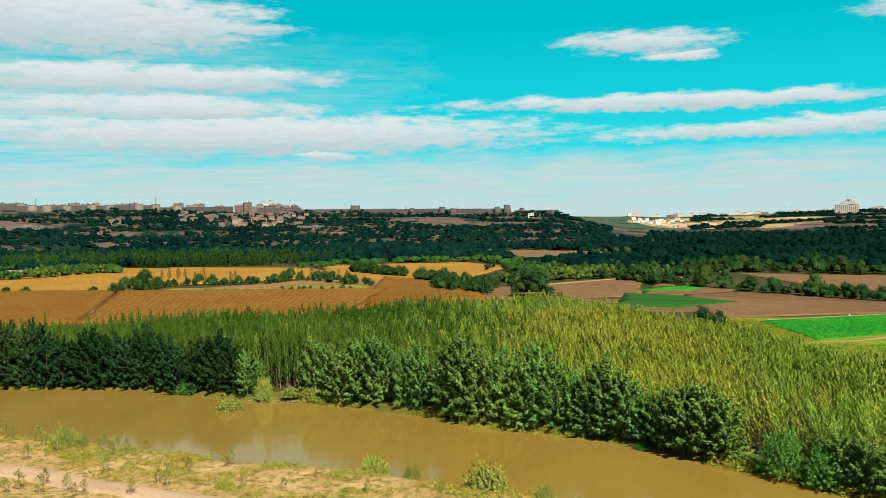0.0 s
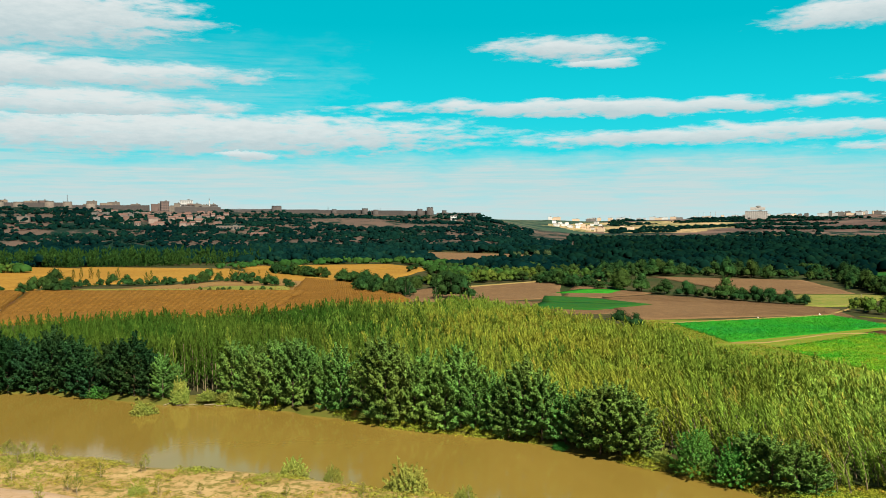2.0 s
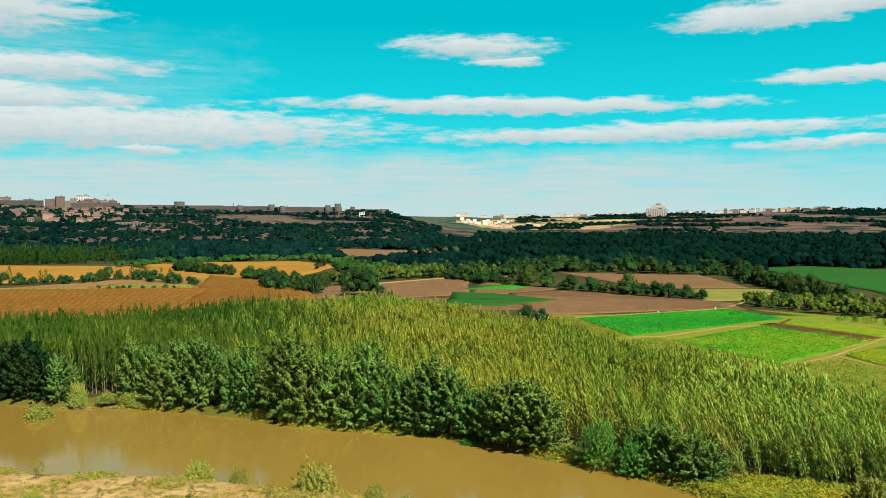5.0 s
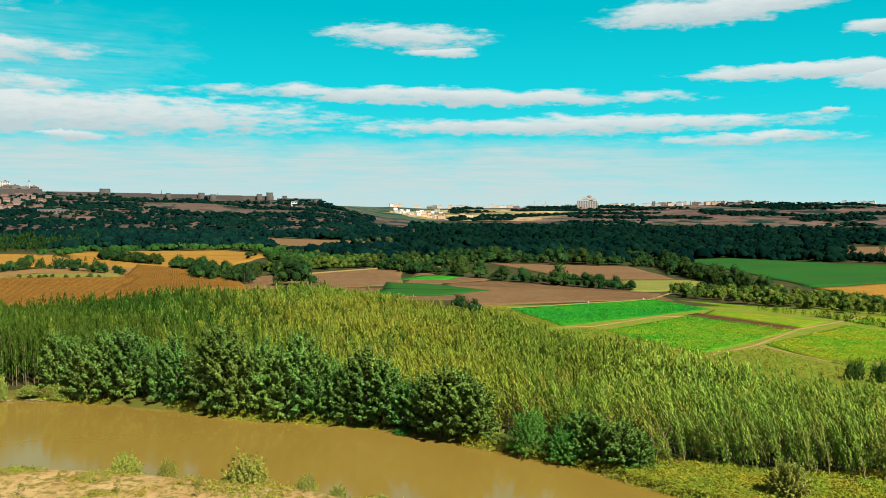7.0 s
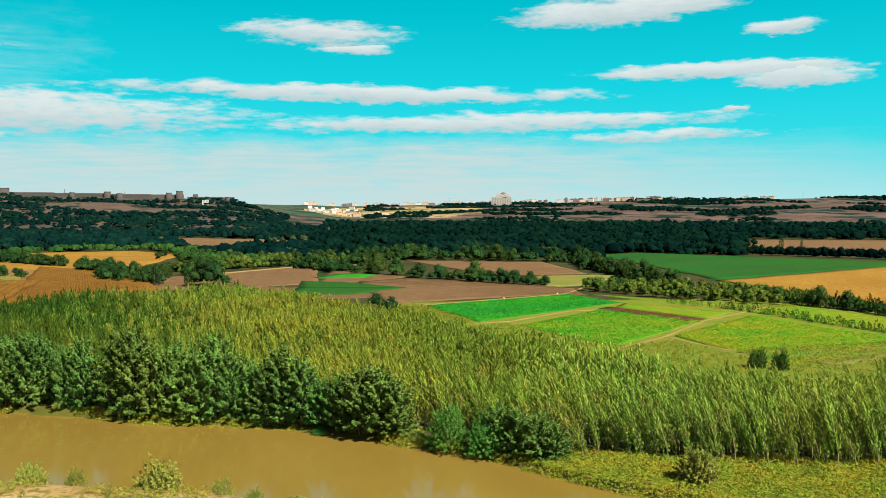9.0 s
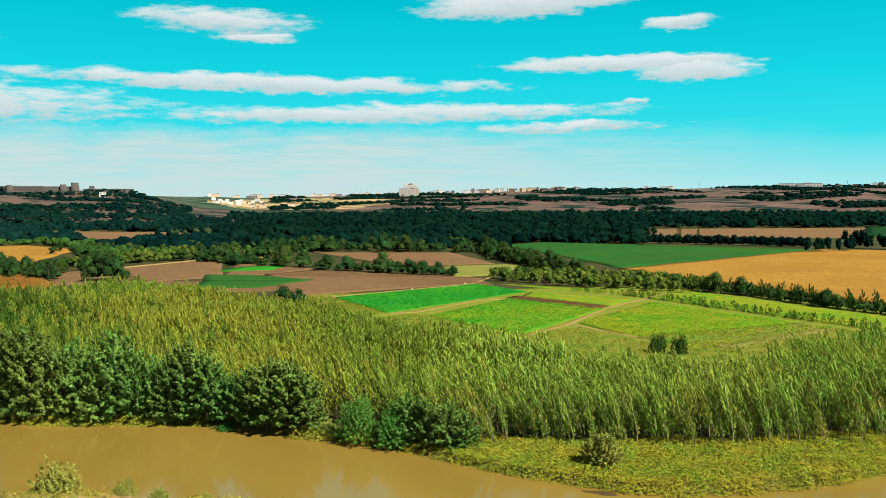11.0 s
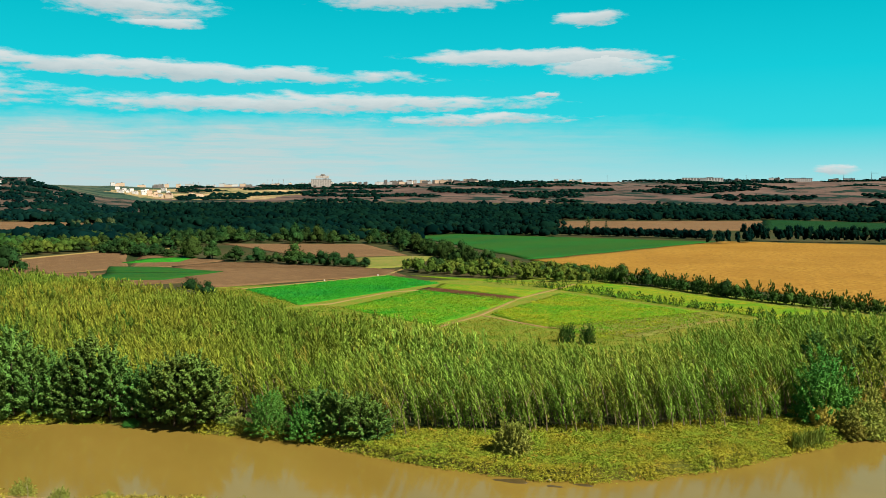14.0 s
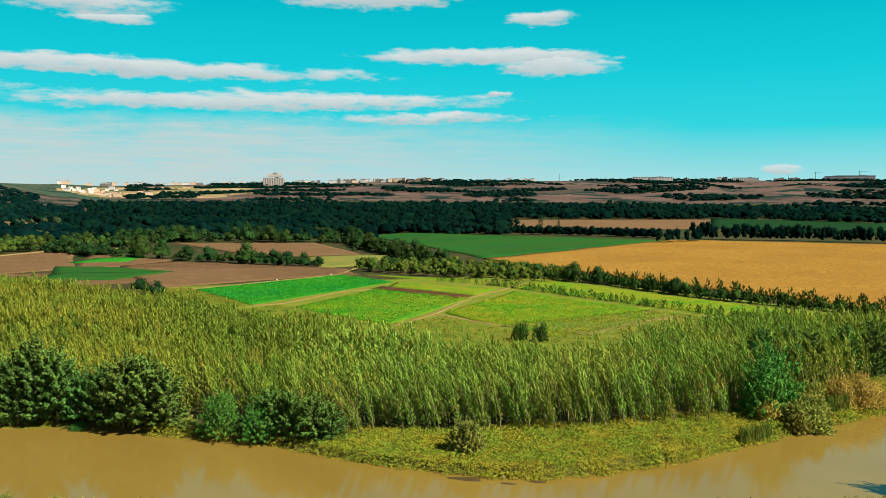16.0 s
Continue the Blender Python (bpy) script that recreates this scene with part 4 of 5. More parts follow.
pop_kinds = [tree("poplar_tree", crown_column(100 + i, 0.86, 1.0, 9.2, 640, 0.44, 2.8, 0.38, 26, 0.32), M_POPGREEN, trunk_of(120 + i, 8.2, 0.10, 2, 2.2), M_BARK,
                  "slender green plantation poplar with a bare pale trunk", "tree", "front rows of the plantation") for i in range(5)]
used = set()
for j, i in enumerate(pick):
    k = pop_kinds[j % 5]
    m = pose(px[i], py[i], float(land(px[i], py[i])) - 0.05, rng.uniform(-2, 2), rng.uniform(-2, 3), 142 + rng.uniform(-30, 30)) @ Matrix.Diagonal((1, 1, hs[i], 1))
    if k.name in used:
        copy_thing(k, m)
    else:
        used.add(k.name)
        k.matrix_basis = m
protos = [crown_column(140 + i, 0.95, 1.2, 9.0, 230, 0.58, 0, 0.4, 12, 0.36) for i in range(6)]
back_protos = [crown_column(150 + i, 1.05, 2.8, 9.0, 108, 0.78, 0, 0.42, 9, 0.42) for i in range(6)]
spot = np.stack([px, py, np.ones(len(px)), hs], 1)
# the wind bends the tops to one side, more so on the open point of land
gust = np.interp(px, [-20, 70], [0.2, 1.0]) * np.interp(py - far_y(px), [20, 70], [1.0, 0.45]) * rng.uniform(0.6, 1.3, len(px))
bent = np.stack([-2.2 * gust, 1.7 * gust], 1)
green = px - 0.5 * (py - 112) + 10 * wob(px, py, 12) + mix > 68
mid = ~green & (px + 8 * wob(px, py, 15) + 2.5 * mix < 0.06 * py + 8)
deep = px + 12 * wob(px, py, 15) + 3.2 * mix < 0.06 * py - 12
close = py < far_y(px) + 55
zones = (("poplar_plantation", ~green & ~mid & ~deep, M_POPLAR, "yellow-green plantation poplars in tight rows"), ("poplar_plantation_green", green & ~deep, M_POPGREEN, "green plantation poplars in tight rows"), ("poplar_plantation_mid", mid & ~deep, M_POPMID, "mid-green plantation poplars in tight rows"),
         ("poplar_plantation_deep", deep, M_POPSHADE, "plantation poplars, cloud shade in their deep green, in tight rows"))
for nm, zone, leaf, words in zones:
    some = rest[(zone & close)[rest]]
    massed(nm, protos, spot[some], leaf, words + " above the river", "trees", bent[some])
    some = rest[(zone & ~close)[rest]]
    massed(nm + "_rear", back_protos, spot[some], leaf, words + " towards the fields", "trees", bent[some])
near = rest[(py[rest] < far_y(px[rest]) + 40)]
massed("poplar_trunks", [tube([(0, 0, -0.3), (0, 0, 3), (0, 0, 6.5)], [0.11, 0.08, 0.04], 4)], spot[near], M_BARK, "bare pale poplar trunks inside the plantation", "trunks", bent[near])


def sow(name, corners, count, mat, height, label):
    """Leafy plants all over a field."""
    c = np.array(corners, float)
    u, v = rng.uniform(0.01, 0.99, (2, count, 1))
    q = c[0] * (1 - u) * (1 - v) + c[1] * u * (1 - v) + c[2] * u * v + c[3] * (1 - u) * v
    sp = np.concatenate([q, rng.uniform(0.6, 1.3, (count, 1)), np.ones((count, 1))], 1)
    r = np.random.default_rng(5)
    pr = []
    for i in range(4):
        at = np.stack([r.normal(size=5) * 0.35, r.normal(size=5) * 0.35, r.uniform(0.4, 1.0, 5) * height], 1)
        pr.append(cards(r, at, np.tile([0, 0, 1.0], (5, 1)), 0.5, 0.3, -0.2, 0.7, True))
    massed(name, pr, sp, mat, label, "crop")


M_CROPLEAF = foliage("crop_leaves", (0.02, 0.19, 0.015), (0.05, 0.22, 0.015), 0.04, 0.8, 0.2)
M_LIMELEAF = foliage("lime_leaves", (0.09, 0.27, 0.012), (0.24, 0.27, 0.014), 0.05, 0.7, 0.2, third=(0.29, 0.24, 0.02))
M_MIXLEAF = foliage("mixed_leaves", (0.04, 0.24, 0.012), (0.14, 0.25, 0.012), 0.04, 0.8, 0.2, third=(0.28, 0.24, 0.02))
M_MARGIN = foliage("margin_leaves", (0.10, 0.17, 0.014), (0.17, 0.175, 0.02), 0.08, 0.6, 0.2, third=(0.24, 0.16, 0.03))
M_CORNLEAF = foliage("corn_leaves", (0.175, 0.092, 0.017), (0.23, 0.13, 0.026), 0.03, 0.8, 0.2)
sow("crop_plants", [(112, 260), (187, 292), (183, 327), (112, 309)], 7000, M_CROPLEAF, 0.55, "bright green leafy crop plants")
sow("crop_plants_lime", [(127, 202), (182, 235), (168, 275), (121, 247)], 6000, M_MIXLEAF, 0.5, "lime-green crop plants turning yellow")
sow("crop_plants_yellow", [(152, 160), (212, 170), (208, 242), (154, 212)], 7000, M_LIMELEAF, 0.5, "yellow-green crop plants in rows")
for patch in ([(103, 150), (150, 150), (150, 205), (122, 203)], [(90, 215), (126, 203), (120, 255), (92, 250)], [(92, 255), (112, 258), (112, 315), (96, 325)], [(140, 134), (214, 146), (213, 182), (152, 186)]):
    sow("margin_plants", patch, 2600, M_MARGIN, 0.45, "rough yellow-green plants on the field margin")
sow("corn_plants", [(-146, 345), (21, 405), (8, 500), (-181, 488)], 7000, M_CORNLEAF, 2.1, "dry brown corn plants")
sow("corn_plants_left", [(-180, 318), (-150, 358), (-190, 490), (-262, 496)], 4000, M_CORNLEAF, 2.1, "dry brown corn plants by the path")

# ---- hedges and single trees among the fields ----
hedge_kinds = [tree("field_tree", crown_clump(160 + i, 3.4, 0.1, 6.2, 12, 1080, 0.6, False, 0.8), M_HEDGE, trunk_of(170 + i, 4.5, 0.16, 4), M_DARKBARK,
                    "dark-green bushy tree between the fields", "tree", "field trees") for i in range(4)]
spots = [(-180, 491, 1.4, 1.1), (-174, 488, 1.3, 1.2), (-168, 486, 1.45, 1.05), (-163, 491, 1.2, 0.95), (-170, 496, 1.3, 1.1), (-250, 496, 0.7, 0.6), (-238, 494, 0.75, 0.6), (-198, 491, 0.8, 0.7), (-183, 482, 0.75, 0.9)]
spots += along([(-171, 521), (-163, 535), (-142, 541), (-113, 537), (-104, 549), (-99, 572), (-77, 558), (-61, 534), (-42, 506)], 6.5, 1.5, 0.5, 1.0, 0.8, 1.1)
spots += along([(-68, 649), (-51, 629), (-38, 604), (-25, 590)], 4.6, 1.0, 0.85, 1.1, 0.75, 0.95)
spots += along([(-18, 566), (-9, 552), (2, 529)], 4.6, 1.0, 0.85, 1.1, 0.75, 0.95)
spots += along([(0, 496), (4, 464), (11, 452), (20, 444)], 5, 3, 0.9, 1.3, 0.9, 1.1)
spots += along([(14, 480), (35, 482), (52, 512)], 6, 3, 0.8, 1.1, 0.8, 1.0)
spots += [(38, 430, 1.2, 1.1), (42, 426, 1.4, 1.1), (47, 429, 1.3, 1.05), (51, 431, 0.9, 0.8)]
spots += along([(106, 549), (120, 517), (126, 493), (133, 480)], 6, 6, 0.8, 1.2, 0.7, 0.9)
spots += [(138, 463, 1.3, 0.95), (142, 470, 1.2, 0.95), (147, 453, 1.25, 0.95), (153, 435, 1.35, 0.9), (160, 423, 1.15, 0.75), (167, 413, 0.75, 0.85), (171, 399, 1.35, 0.95), (175, 392, 1.1, 0.9), (179, 386, 1.0, 0.85), (183, 380, 1.0, 0.8), (188, 374, 0.95, 0.8), (193, 368, 0.9, 0.85)]
spots += along([(299, 522), (274, 463), (267, 436), (254, 389), (246, 358), (245, 338)], 6, 2, 0.75, 1.2, 0.9, 1.2)
spots += along([(150, 560), (200, 600), (250, 560), (299, 530)], 7, 6, 0.9, 1.4, 0.8, 1.0)
spots += along([(210, 352), (222, 320), (248, 300), (262, 290)], 5, 3, 0.5, 0.75, 0.8, 1.0)
spots += [(90, 300, 0.9, 0.8), (94, 297, 0.7, 0.9), (235, 547, 1.3, 1.7)]
spots += [(247, 273, 0.8, 0.8), (251, 256, 1.0, 0.9), (254, 244, 0.95, 0.85), (252, 216, 0.8, 0.95), (252, 204, 0.85, 0.8)]
spots += along([(-92, 493), (-71, 489), (-49, 491)], 5, 0.8, 0.3, 0.42, 0.7, 0.9)
stand(hedge_kinds, spots)
row_protos = [crown_column(180 + i, 1.3, 0.05, 4.6, 100, 0.8, 0, 0.35, 9) for i in range(4)] 
row_clumps = [crown_clump(184 + i, 1.9, 0.05, 3.9, 7, 210, 0.5, False, 0.8) for i in range(4)]
hedge_line = [(243, 288), (249, 268), (254, 244), (252, 216), (252, 185), (255, 160), (258, 140), (262, 120)]
spots = along([(214, 262), (218, 232), (219, 190), (220, 162), (219, 140)], 1.0, 1.0, 0.4, 0.75, 0.8, 1.1)
spots += along([(228, 268), (244, 256)], 2.6, 2.5, 0.4, 0.8) + along([(203, 285), (214, 258)], 1.6, 1.0, 0.4, 0.6)

massed("hedgerow", row_protos, spots + along(hedge_line, 1.0, 1.3, 0.8, 1.4, 0.85, 1.25), M_ROWHEDGE, "straggling dark-green hedgerow beside the stubble", "hedge")
massed("hedgerow_bushes", row_clumps, along(hedge_line, 1.7, 1.0, 0.8, 1.35, 0.75, 1.1) + along([(214, 258), (217, 205), (217, 178)], 3.5, 0.8, 0.35, 0.6, 0.6, 0.9), M_ROWHEDGE, "rounded dark-green bushes of the hedgerow", "hedge")
shrub_kinds = [tree("field_shrub", crown_bush(186 + i, 1.5, 4.6, 60, 30, 0.42, 0.16, 0.22), M_ROWHEDGE, trunk_of(188 + i, 2.4, 0.08, 4), M_DARKBARK,
                    "upright dark-green shrub at the edge of the crop", "shrub", "field shrubs") for i in range(2)]
stand(shrub_kinds, [(141.4, 163.6, 1.05, 1.05), (143.0, 163.0, 1.1, 1.05), (145.6, 158.8, 1.0, 1.1), (144.4, 159.6, 0.85, 1.0), (108, 190, 0.5, 1.0), (99, 232, 0.5, 1.0)])
grove = []
for q in range(420):
    x, y = rng.uniform(190, 275), rng.uniform(255, 350)
    if inside(np.array([x]), np.array([y]), [(196, 345), (212, 300), (232, 268), (262, 262), (268, 300), (222, 352)])[0]:
        grove.append((x, y, rng.uniform(0.8, 1.4), rng.uniform(0.9, 1.3)))
massed("orchard_grove", [crown_clump(190 + i, 2.3, 0.2, 4.2, 7, 210, 0.55, False, 0.8) for i in range(4)], grove, M_GROVE, "close olive-dark grove of small trees", "trees")
clumps = [crown_clump(195 + i, 3.6, 0.1, 6.0, 8, 200, 0.85, False, 0.8) for i in range(5)]
fresh = along([(42, 519), (57, 524), (75, 540), (92, 546), (104, 556)], 1.6, 4, 0.9, 1.4, 0.8, 1.1)
fresh += along([(50, 560), (110, 590), (160, 570)], 3, 10, 0.8, 1.2, 0.8, 1.1)
fresh += along([(-315, 618), (-298, 631), (-290, 666), (-273, 686), (-261, 691)], 1.8, 3, 0.9, 1.3, 0.9, 1.2)
massed("fresh_thicket", clumps, fresh, M_LEAFY, "fresh-green belt of bushy trees along the fields", "trees")
thicket = along([(106, 552), (120, 520), (128, 494), (136, 478)], 1.8, 6, 0.7, 1.1, 0.7, 0.95)
thicket += along([(20, 505), (40, 530), (60, 545)], 3, 5, 0.8, 1.1, 0.8, 1.0)
thicket += along([(150, 455), (168, 408), (194, 368)], 3.5, 2.0, 0.5, 0.8, 0.7, 1.0)
thicket += along([(299, 522), (274, 463), (260, 410), (246, 350)], 2.6, 2.5, 0.7, 1.05, 0.9, 1.2)
thicket += along([(150, 560), (200, 605), (282, 545), (305, 500)], 2.4, 8, 0.8, 1.2, 0.8, 1.1)
thicket += along([(40, 650), (120, 645), (200, 640), (270, 610), (330, 600)], 2.6, 12, 0.8, 1.3, 0.8, 1.0)
thicket += along([(60, 610), (150, 625), (230, 600)], 3.0, 14, 0.8, 1.3, 0.8, 1.1)
thicket += along([(-171, 523), (-163, 537), (-142, 543), (-113, 539)], 4, 1.5, 0.4, 0.8, 0.8, 1.0)
thicket += along([(-68, 649), (-51, 629), (-38, 604), (-25, 590)], 3, 1.0, 0.5, 0.8, 0.7, 0.9) + along([(-18, 566), (2, 529)], 3, 1.0, 0.5, 0.8, 0.7, 0.9)
thicket += along([(0, 505), (10, 470), (22, 446)], 2.2, 3.5, 0.9, 1.25, 0.8, 1.1)
massed("field_thicket", clumps, thicket, M_HEDGE, "thick dark-green belt of trees and scrub", "trees")
round_kinds = [tree("round_tree", crown_clump(198 + i, 4.2, 2.5, 11.5, 10, 600, 0.8, False, 0.8), M_GREYLEAF, trunk_of(208 + i, 8.0, 0.3, 4), M_DARKBARK,
                    "round-headed greyish-green tree at the field's end", "tree", "round-headed trees") for i in range(2)]
stand(round_kinds, [(134, 776, 1.1, 1.0), (139, 778, 0.9, 1.05), (145, 775, 1.0, 1.0), (154, 774, 1.1, 1.0), (164, 773, 1.15, 1.0), (97, 735, 0.8, 0.8), (112, 749, 0.6, 0.9), (48, 884, 1.0, 0.8)])
slim_kinds = [tree("slim_poplar", crown_column(200 + i, 1.45, 0.6, 8.5, 260, 0.8), M_OLIVE, trunk_of(210 + i, 8.0, 0.12, 2), M_DARKBARK,
                   "slim upright poplar turning yellow", "tree", "row of slim poplars") for i in range(3)]
stand(slim_kinds, [(-192, 593, 1.0, 0.9), (-189, 599, 1.0, 1.0), (-182, 597, 1.1, 1.0), (-177, 596, 1.0, 1.0), (-166, 581, 0.9, 0.85), (-158, 573, 1.0, 1.05), (-140, 572, 1.1, 0.8), (-137, 572, 1.1, 0.8), (-103, 595, 1.0, 0.8), (-94, 577, 1.1, 0.8), (-87, 575, 1.3, 0.8), (-84, 588, 1.2, 0.9), (-80, 586, 1.1, 0.8), (-76, 632, 0.8, 0.6), (-64, 576, 1.0, 0.7), (-56, 553, 0.9, 0.7)])
cyp_kinds = [tree("dark_poplar", crown_column(220 + i, 1.7, 0.3, 10.5, 320, 1.0), M_HEDGE, trunk_of(230 + i, 9.0, 0.2, 2), M_DARKBARK,
                  "tall narrow dark-green poplar", "tree", "tall dark poplars") for i in range(2)]
stand(cyp_kinds, [(20, 436, 1.0, 0.95), (22, 438, 0.9, 0.85), (34, 424, 0.85, 1.2), (561, 616, 1.6, 0.95), (567, 598, 0.9, 1.0)])

# ---- woodland ----
def scatter(count, r0, r1, a0, a1, keep=None):
    r = np.sqrt(rng.uniform(r0 ** 2, r1 ** 2, count))
    a_ = np.radians(rng.uniform(a0, a1, count))
    x, y = r * np.sin(a_), r * np.cos(a_)
    ok_ = np.ones(count, bool)
    for c_ in FIELDS:
        if np.hypot(*c_.mean(0)) > 350:
            ok_ &= ~inside(x, y, c_.mean(0) + (c_ - c_.mean(0)) * 1.03)
    if keep is not None:
        ok_ &= keep(x, y, r, np.degrees(a_))
    x, y = x[ok_], y[ok_]
    return np.stack([x, y, rng.uniform(0.5, 1.4, len(x)), rng.uniform(0.75, 1.25, len(x))], 1)


far_protos = [crown_clump(240 + i, (9.5, 6.0, 8.0, 5.0, 11.0, 7.0)[i], 0.2, (6.6, 9.0, 7.4, 10.5, 5.8, 8.2)[i], (7, 4, 6, 4, 8, 5)[i], 0, 2.4, False, core=0.9, rough=0.15) for i in range(6)]
low_protos = [crown_clump(270 + i, 7.0, 0.1, 5.2, 3, 0, 2.2, False, core=0.95, rough=0.12) for i in range(5)]
big_protos = [crown_clump(250 + i, 10.0, 0.2, 7.4, 2, 0, 3.0, False, core=0.95, rough=0.12) for i in range(6)]
# most of these woods get their cloud shadow from the dark leaf colour
massed("valley_wood", far_protos, scatter(4200, 620, 1180, -34, 12, lambda x, y, r, a_: (r > 800 + 40 * wob(x, y, 50)) | (a_ < -22) | (a_ > 6)), M_WOODSHADE, "valley woodland below the castle hill, cloud shade in its colour", "woodland", smooth=True)
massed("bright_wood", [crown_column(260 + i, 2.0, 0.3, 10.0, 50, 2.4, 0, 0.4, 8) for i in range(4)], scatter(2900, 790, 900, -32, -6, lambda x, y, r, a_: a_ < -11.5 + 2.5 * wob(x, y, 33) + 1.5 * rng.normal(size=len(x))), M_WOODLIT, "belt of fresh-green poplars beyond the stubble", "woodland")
massed("dark_wood", far_protos, scatter(7000, 600, 1400, 8, 68, lambda x, y, r, a_: (r > 690 + 40 * wob(x, y, 60)) & (wob(x, y, 40, 2.0) > -0.75) & ((a_ > 14) | (r < 1160)) & ~((a_ > 40.3) & (r < 1075))), M_WOODSHADE, "wide woodland across the valley, cloud shade in its colour", "woodland", smooth=True)
massed("wood_edge", low_protos, scatter(1700, 640, 790, 8, 68, lambda x, y, r, a_: a_ < 38 + wob(x, y, 40)), M_WOODSHADE, "low dark scrub along the woodland edge", "woodland", smooth=True)
massed("forest_belt", big_protos, scatter(3600, 1400, 1850, 13.5, 68), M_WOODSHADE, "forest belt before the far hills, cloud shade in its colour", "woodland", smooth=True)


def terraces(x, y, r, a_):
    u = (r - 1150) / 820
    return ((u < 0.42 + 0.12 * wob(x, y, 60)) & (wob(x, y, 33) > -0.8)) & (a_ < 13.5) | (np.sin(2 * np.pi * 5 * u + 0.8 * wob(x, y, 120)) > -0.45 + 0.5 * np.clip(u, 0, 1)) & (a_ < 11) & (wob(x, y, 70, 3.0) > -0.7 + 0.45 * np.clip(u, 0, 1))


massed("hillside_scrub", low_protos, scatter(9500, 1130, 1950, -34, 13.5, terraces) * np.array([1, 1, 1.0, 0.95]), M_WOODSHADE, "trees on the castle hill terraces, cloud shade in their colour", "woodland", smooth=True)
massed("town_trees", low_protos, scatter(620, 1540, 1880, -19, -8.5), M_WOODSHADE, "dark garden trees among the old houses", "woodland", smooth=True)
massed("far_scrub", big_protos, scatter(27000, 2300, 4500, 9, 68, lambda x, y, r, a_: (wob(a_ * 40, r, 80, 1.5) + 0.3 * wob(x, y, 110) > 0.36) & (a_ > 16)) * np.array([1, 1, 1.7, 0.6]), M_WOODSHADE, "dark patches of scrub on the far brown hills", "woodland", smooth=True)
lit = along([(-430, 690), (-330, 712), (-262, 696)], 2.2, 6, 0.7, 1.05)
lit += along([(-120, 715), (-60, 780), (30, 790), (70, 720)], 4, 6, 0.5, 0.9)
lit += along([(52, 700), (60, 600), (90, 580)], 4, 8, 0.6, 0.9)
tall = [crown_clump(280 + i, 3.4, 0.2, 12.5, 9, 180, 1.0, False, 0.8) for i in range(5)]
row = along([(545, 425), (560, 395), (585, 370), (620, 318), (660, 268), (720, 190)], 1.5, 2, 0.85, 1.15, 0.85, 1.15)
row += along([(483, 404), (505, 402), (527, 404)], 3.2, 2.5, 0.85, 1.05, 0.85, 0.95)
massed("tall_tree_row", tall, row, M_WOODSHADE, "row of tall dark trees behind the stubble", "trees")
row = along([(405, 625), (440, 585), (470, 545), (504, 496), (530, 445)], 1.3, 1.6, 0.95, 1.3, 0.95, 1.2)
row += along([(440, 660), (476, 634), (502, 641), (543, 633)], 2.4, 8, 1.2, 1.6, 1.1, 1.3)
massed("field_hedge", clumps, row, M_WOODSHADE, "dark continuous hedge of trees behind the green crop", "hedge")
massed("field_edge_wood", far_protos, lit, M_WOODLIT, "fresh-green trees along the field edges", "woodland")


# ---- the walled town on the hill ----
def polar(az, r):
    return r * math.sin(radians(az)), r * math.cos(radians(az))


def rampart(az0, az1, r, height):
    """One stretch of curtain wall with a crenellated top."""
    (x0, y0), (x1, y1) = polar(az0, r), polar(az1, r)
    ln, rot = math.hypot(x1 - x0, y1 - y0), math.atan2(y1 - y0, x1 - x0)
    z = float(min(land(x0, y0), land(x1, y1))) - 2
    root = link("city_wall", None, None, "long old basalt city wall on the hill crest", "wall", "city walls")
    bm = bmesh.new()
    box(bm, 0, 0, 0, ln, 4.0, height + 2, 0, 1.0)
    part("curtain_wall", bm, M_STONE, root)
    bm = bmesh.new()
    k = int(ln / 4)
    for i in range(k):
        box(bm, -ln / 2 + (i + 0.5) * ln / k, -1.6, height + 2.0, ln / k * 0.6, 0.8, 0.8)
    part("battlement", bm, M_STONE, root)
    root.matrix_basis = pose((x0 + x1) / 2, (y0 + y1) / 2, z, 0, 0, math.degrees(rot))


def bastion(az, r, rad, height, mat, sides=10, label="round basalt bastion of the city wall"):
    x, y = polar(az, r)
    root = link("bastion", None, None, label, "tower", "bastions")
    v, f = tube([(0, 0, -4), (0, 0, height * 0.9), (0, 0, height * 0.9), (0, 0, height)], [rad * 1.08, rad, rad * 0.985, rad * 0.98], sides)
    body = link("tower_body", mesh_of("tower_body", v, f, mat), root)
    bm = bmesh.new()
    bmesh.ops.create_circle(bm, cap_ends=True, radius=rad * 1.03, segments=sides, matrix=Matrix.Translation((0, 0, height - 0.02)))
    part("tower_floor", bm, mat, root)
    bm = bmesh.new()
    for i in range(sides):
        a_ = 2 * math.pi * i / sides
        box(bm, rad * 0.93 * math.cos(a_), rad * 0.93 * math.sin(a_), height - 0.05, rad * 0.26, 0.8, 1.0, a_ + math.pi / 2)
    part("battlement", bm, mat, root)
    root.matrix_basis = pose(x, y, float(land(x, y)), 0, 0, rng.uniform(0, 40))


for a0, a1 in ((-31, -26), (-26, -22), (-22, -18), (-18, -13.5), (-11.4, -9), (-9, -6), (-6, -3), (-3, 0), (0, 2.5), (2.5, 4.5), (4.7, 7.6)):
    rampart(a0, a1, 1975, 11.0 if a0 < -13 else 8.5)
for az in (-25.2, -24.4, -23.3, -21.9, -20.9, -19.2, -18.2, -16.9):
    bastion(az, 1968, 9, 11 + rng.uniform(-1, 2), M_PALESTONE, 10, "pale weathered bastion of the city wall")
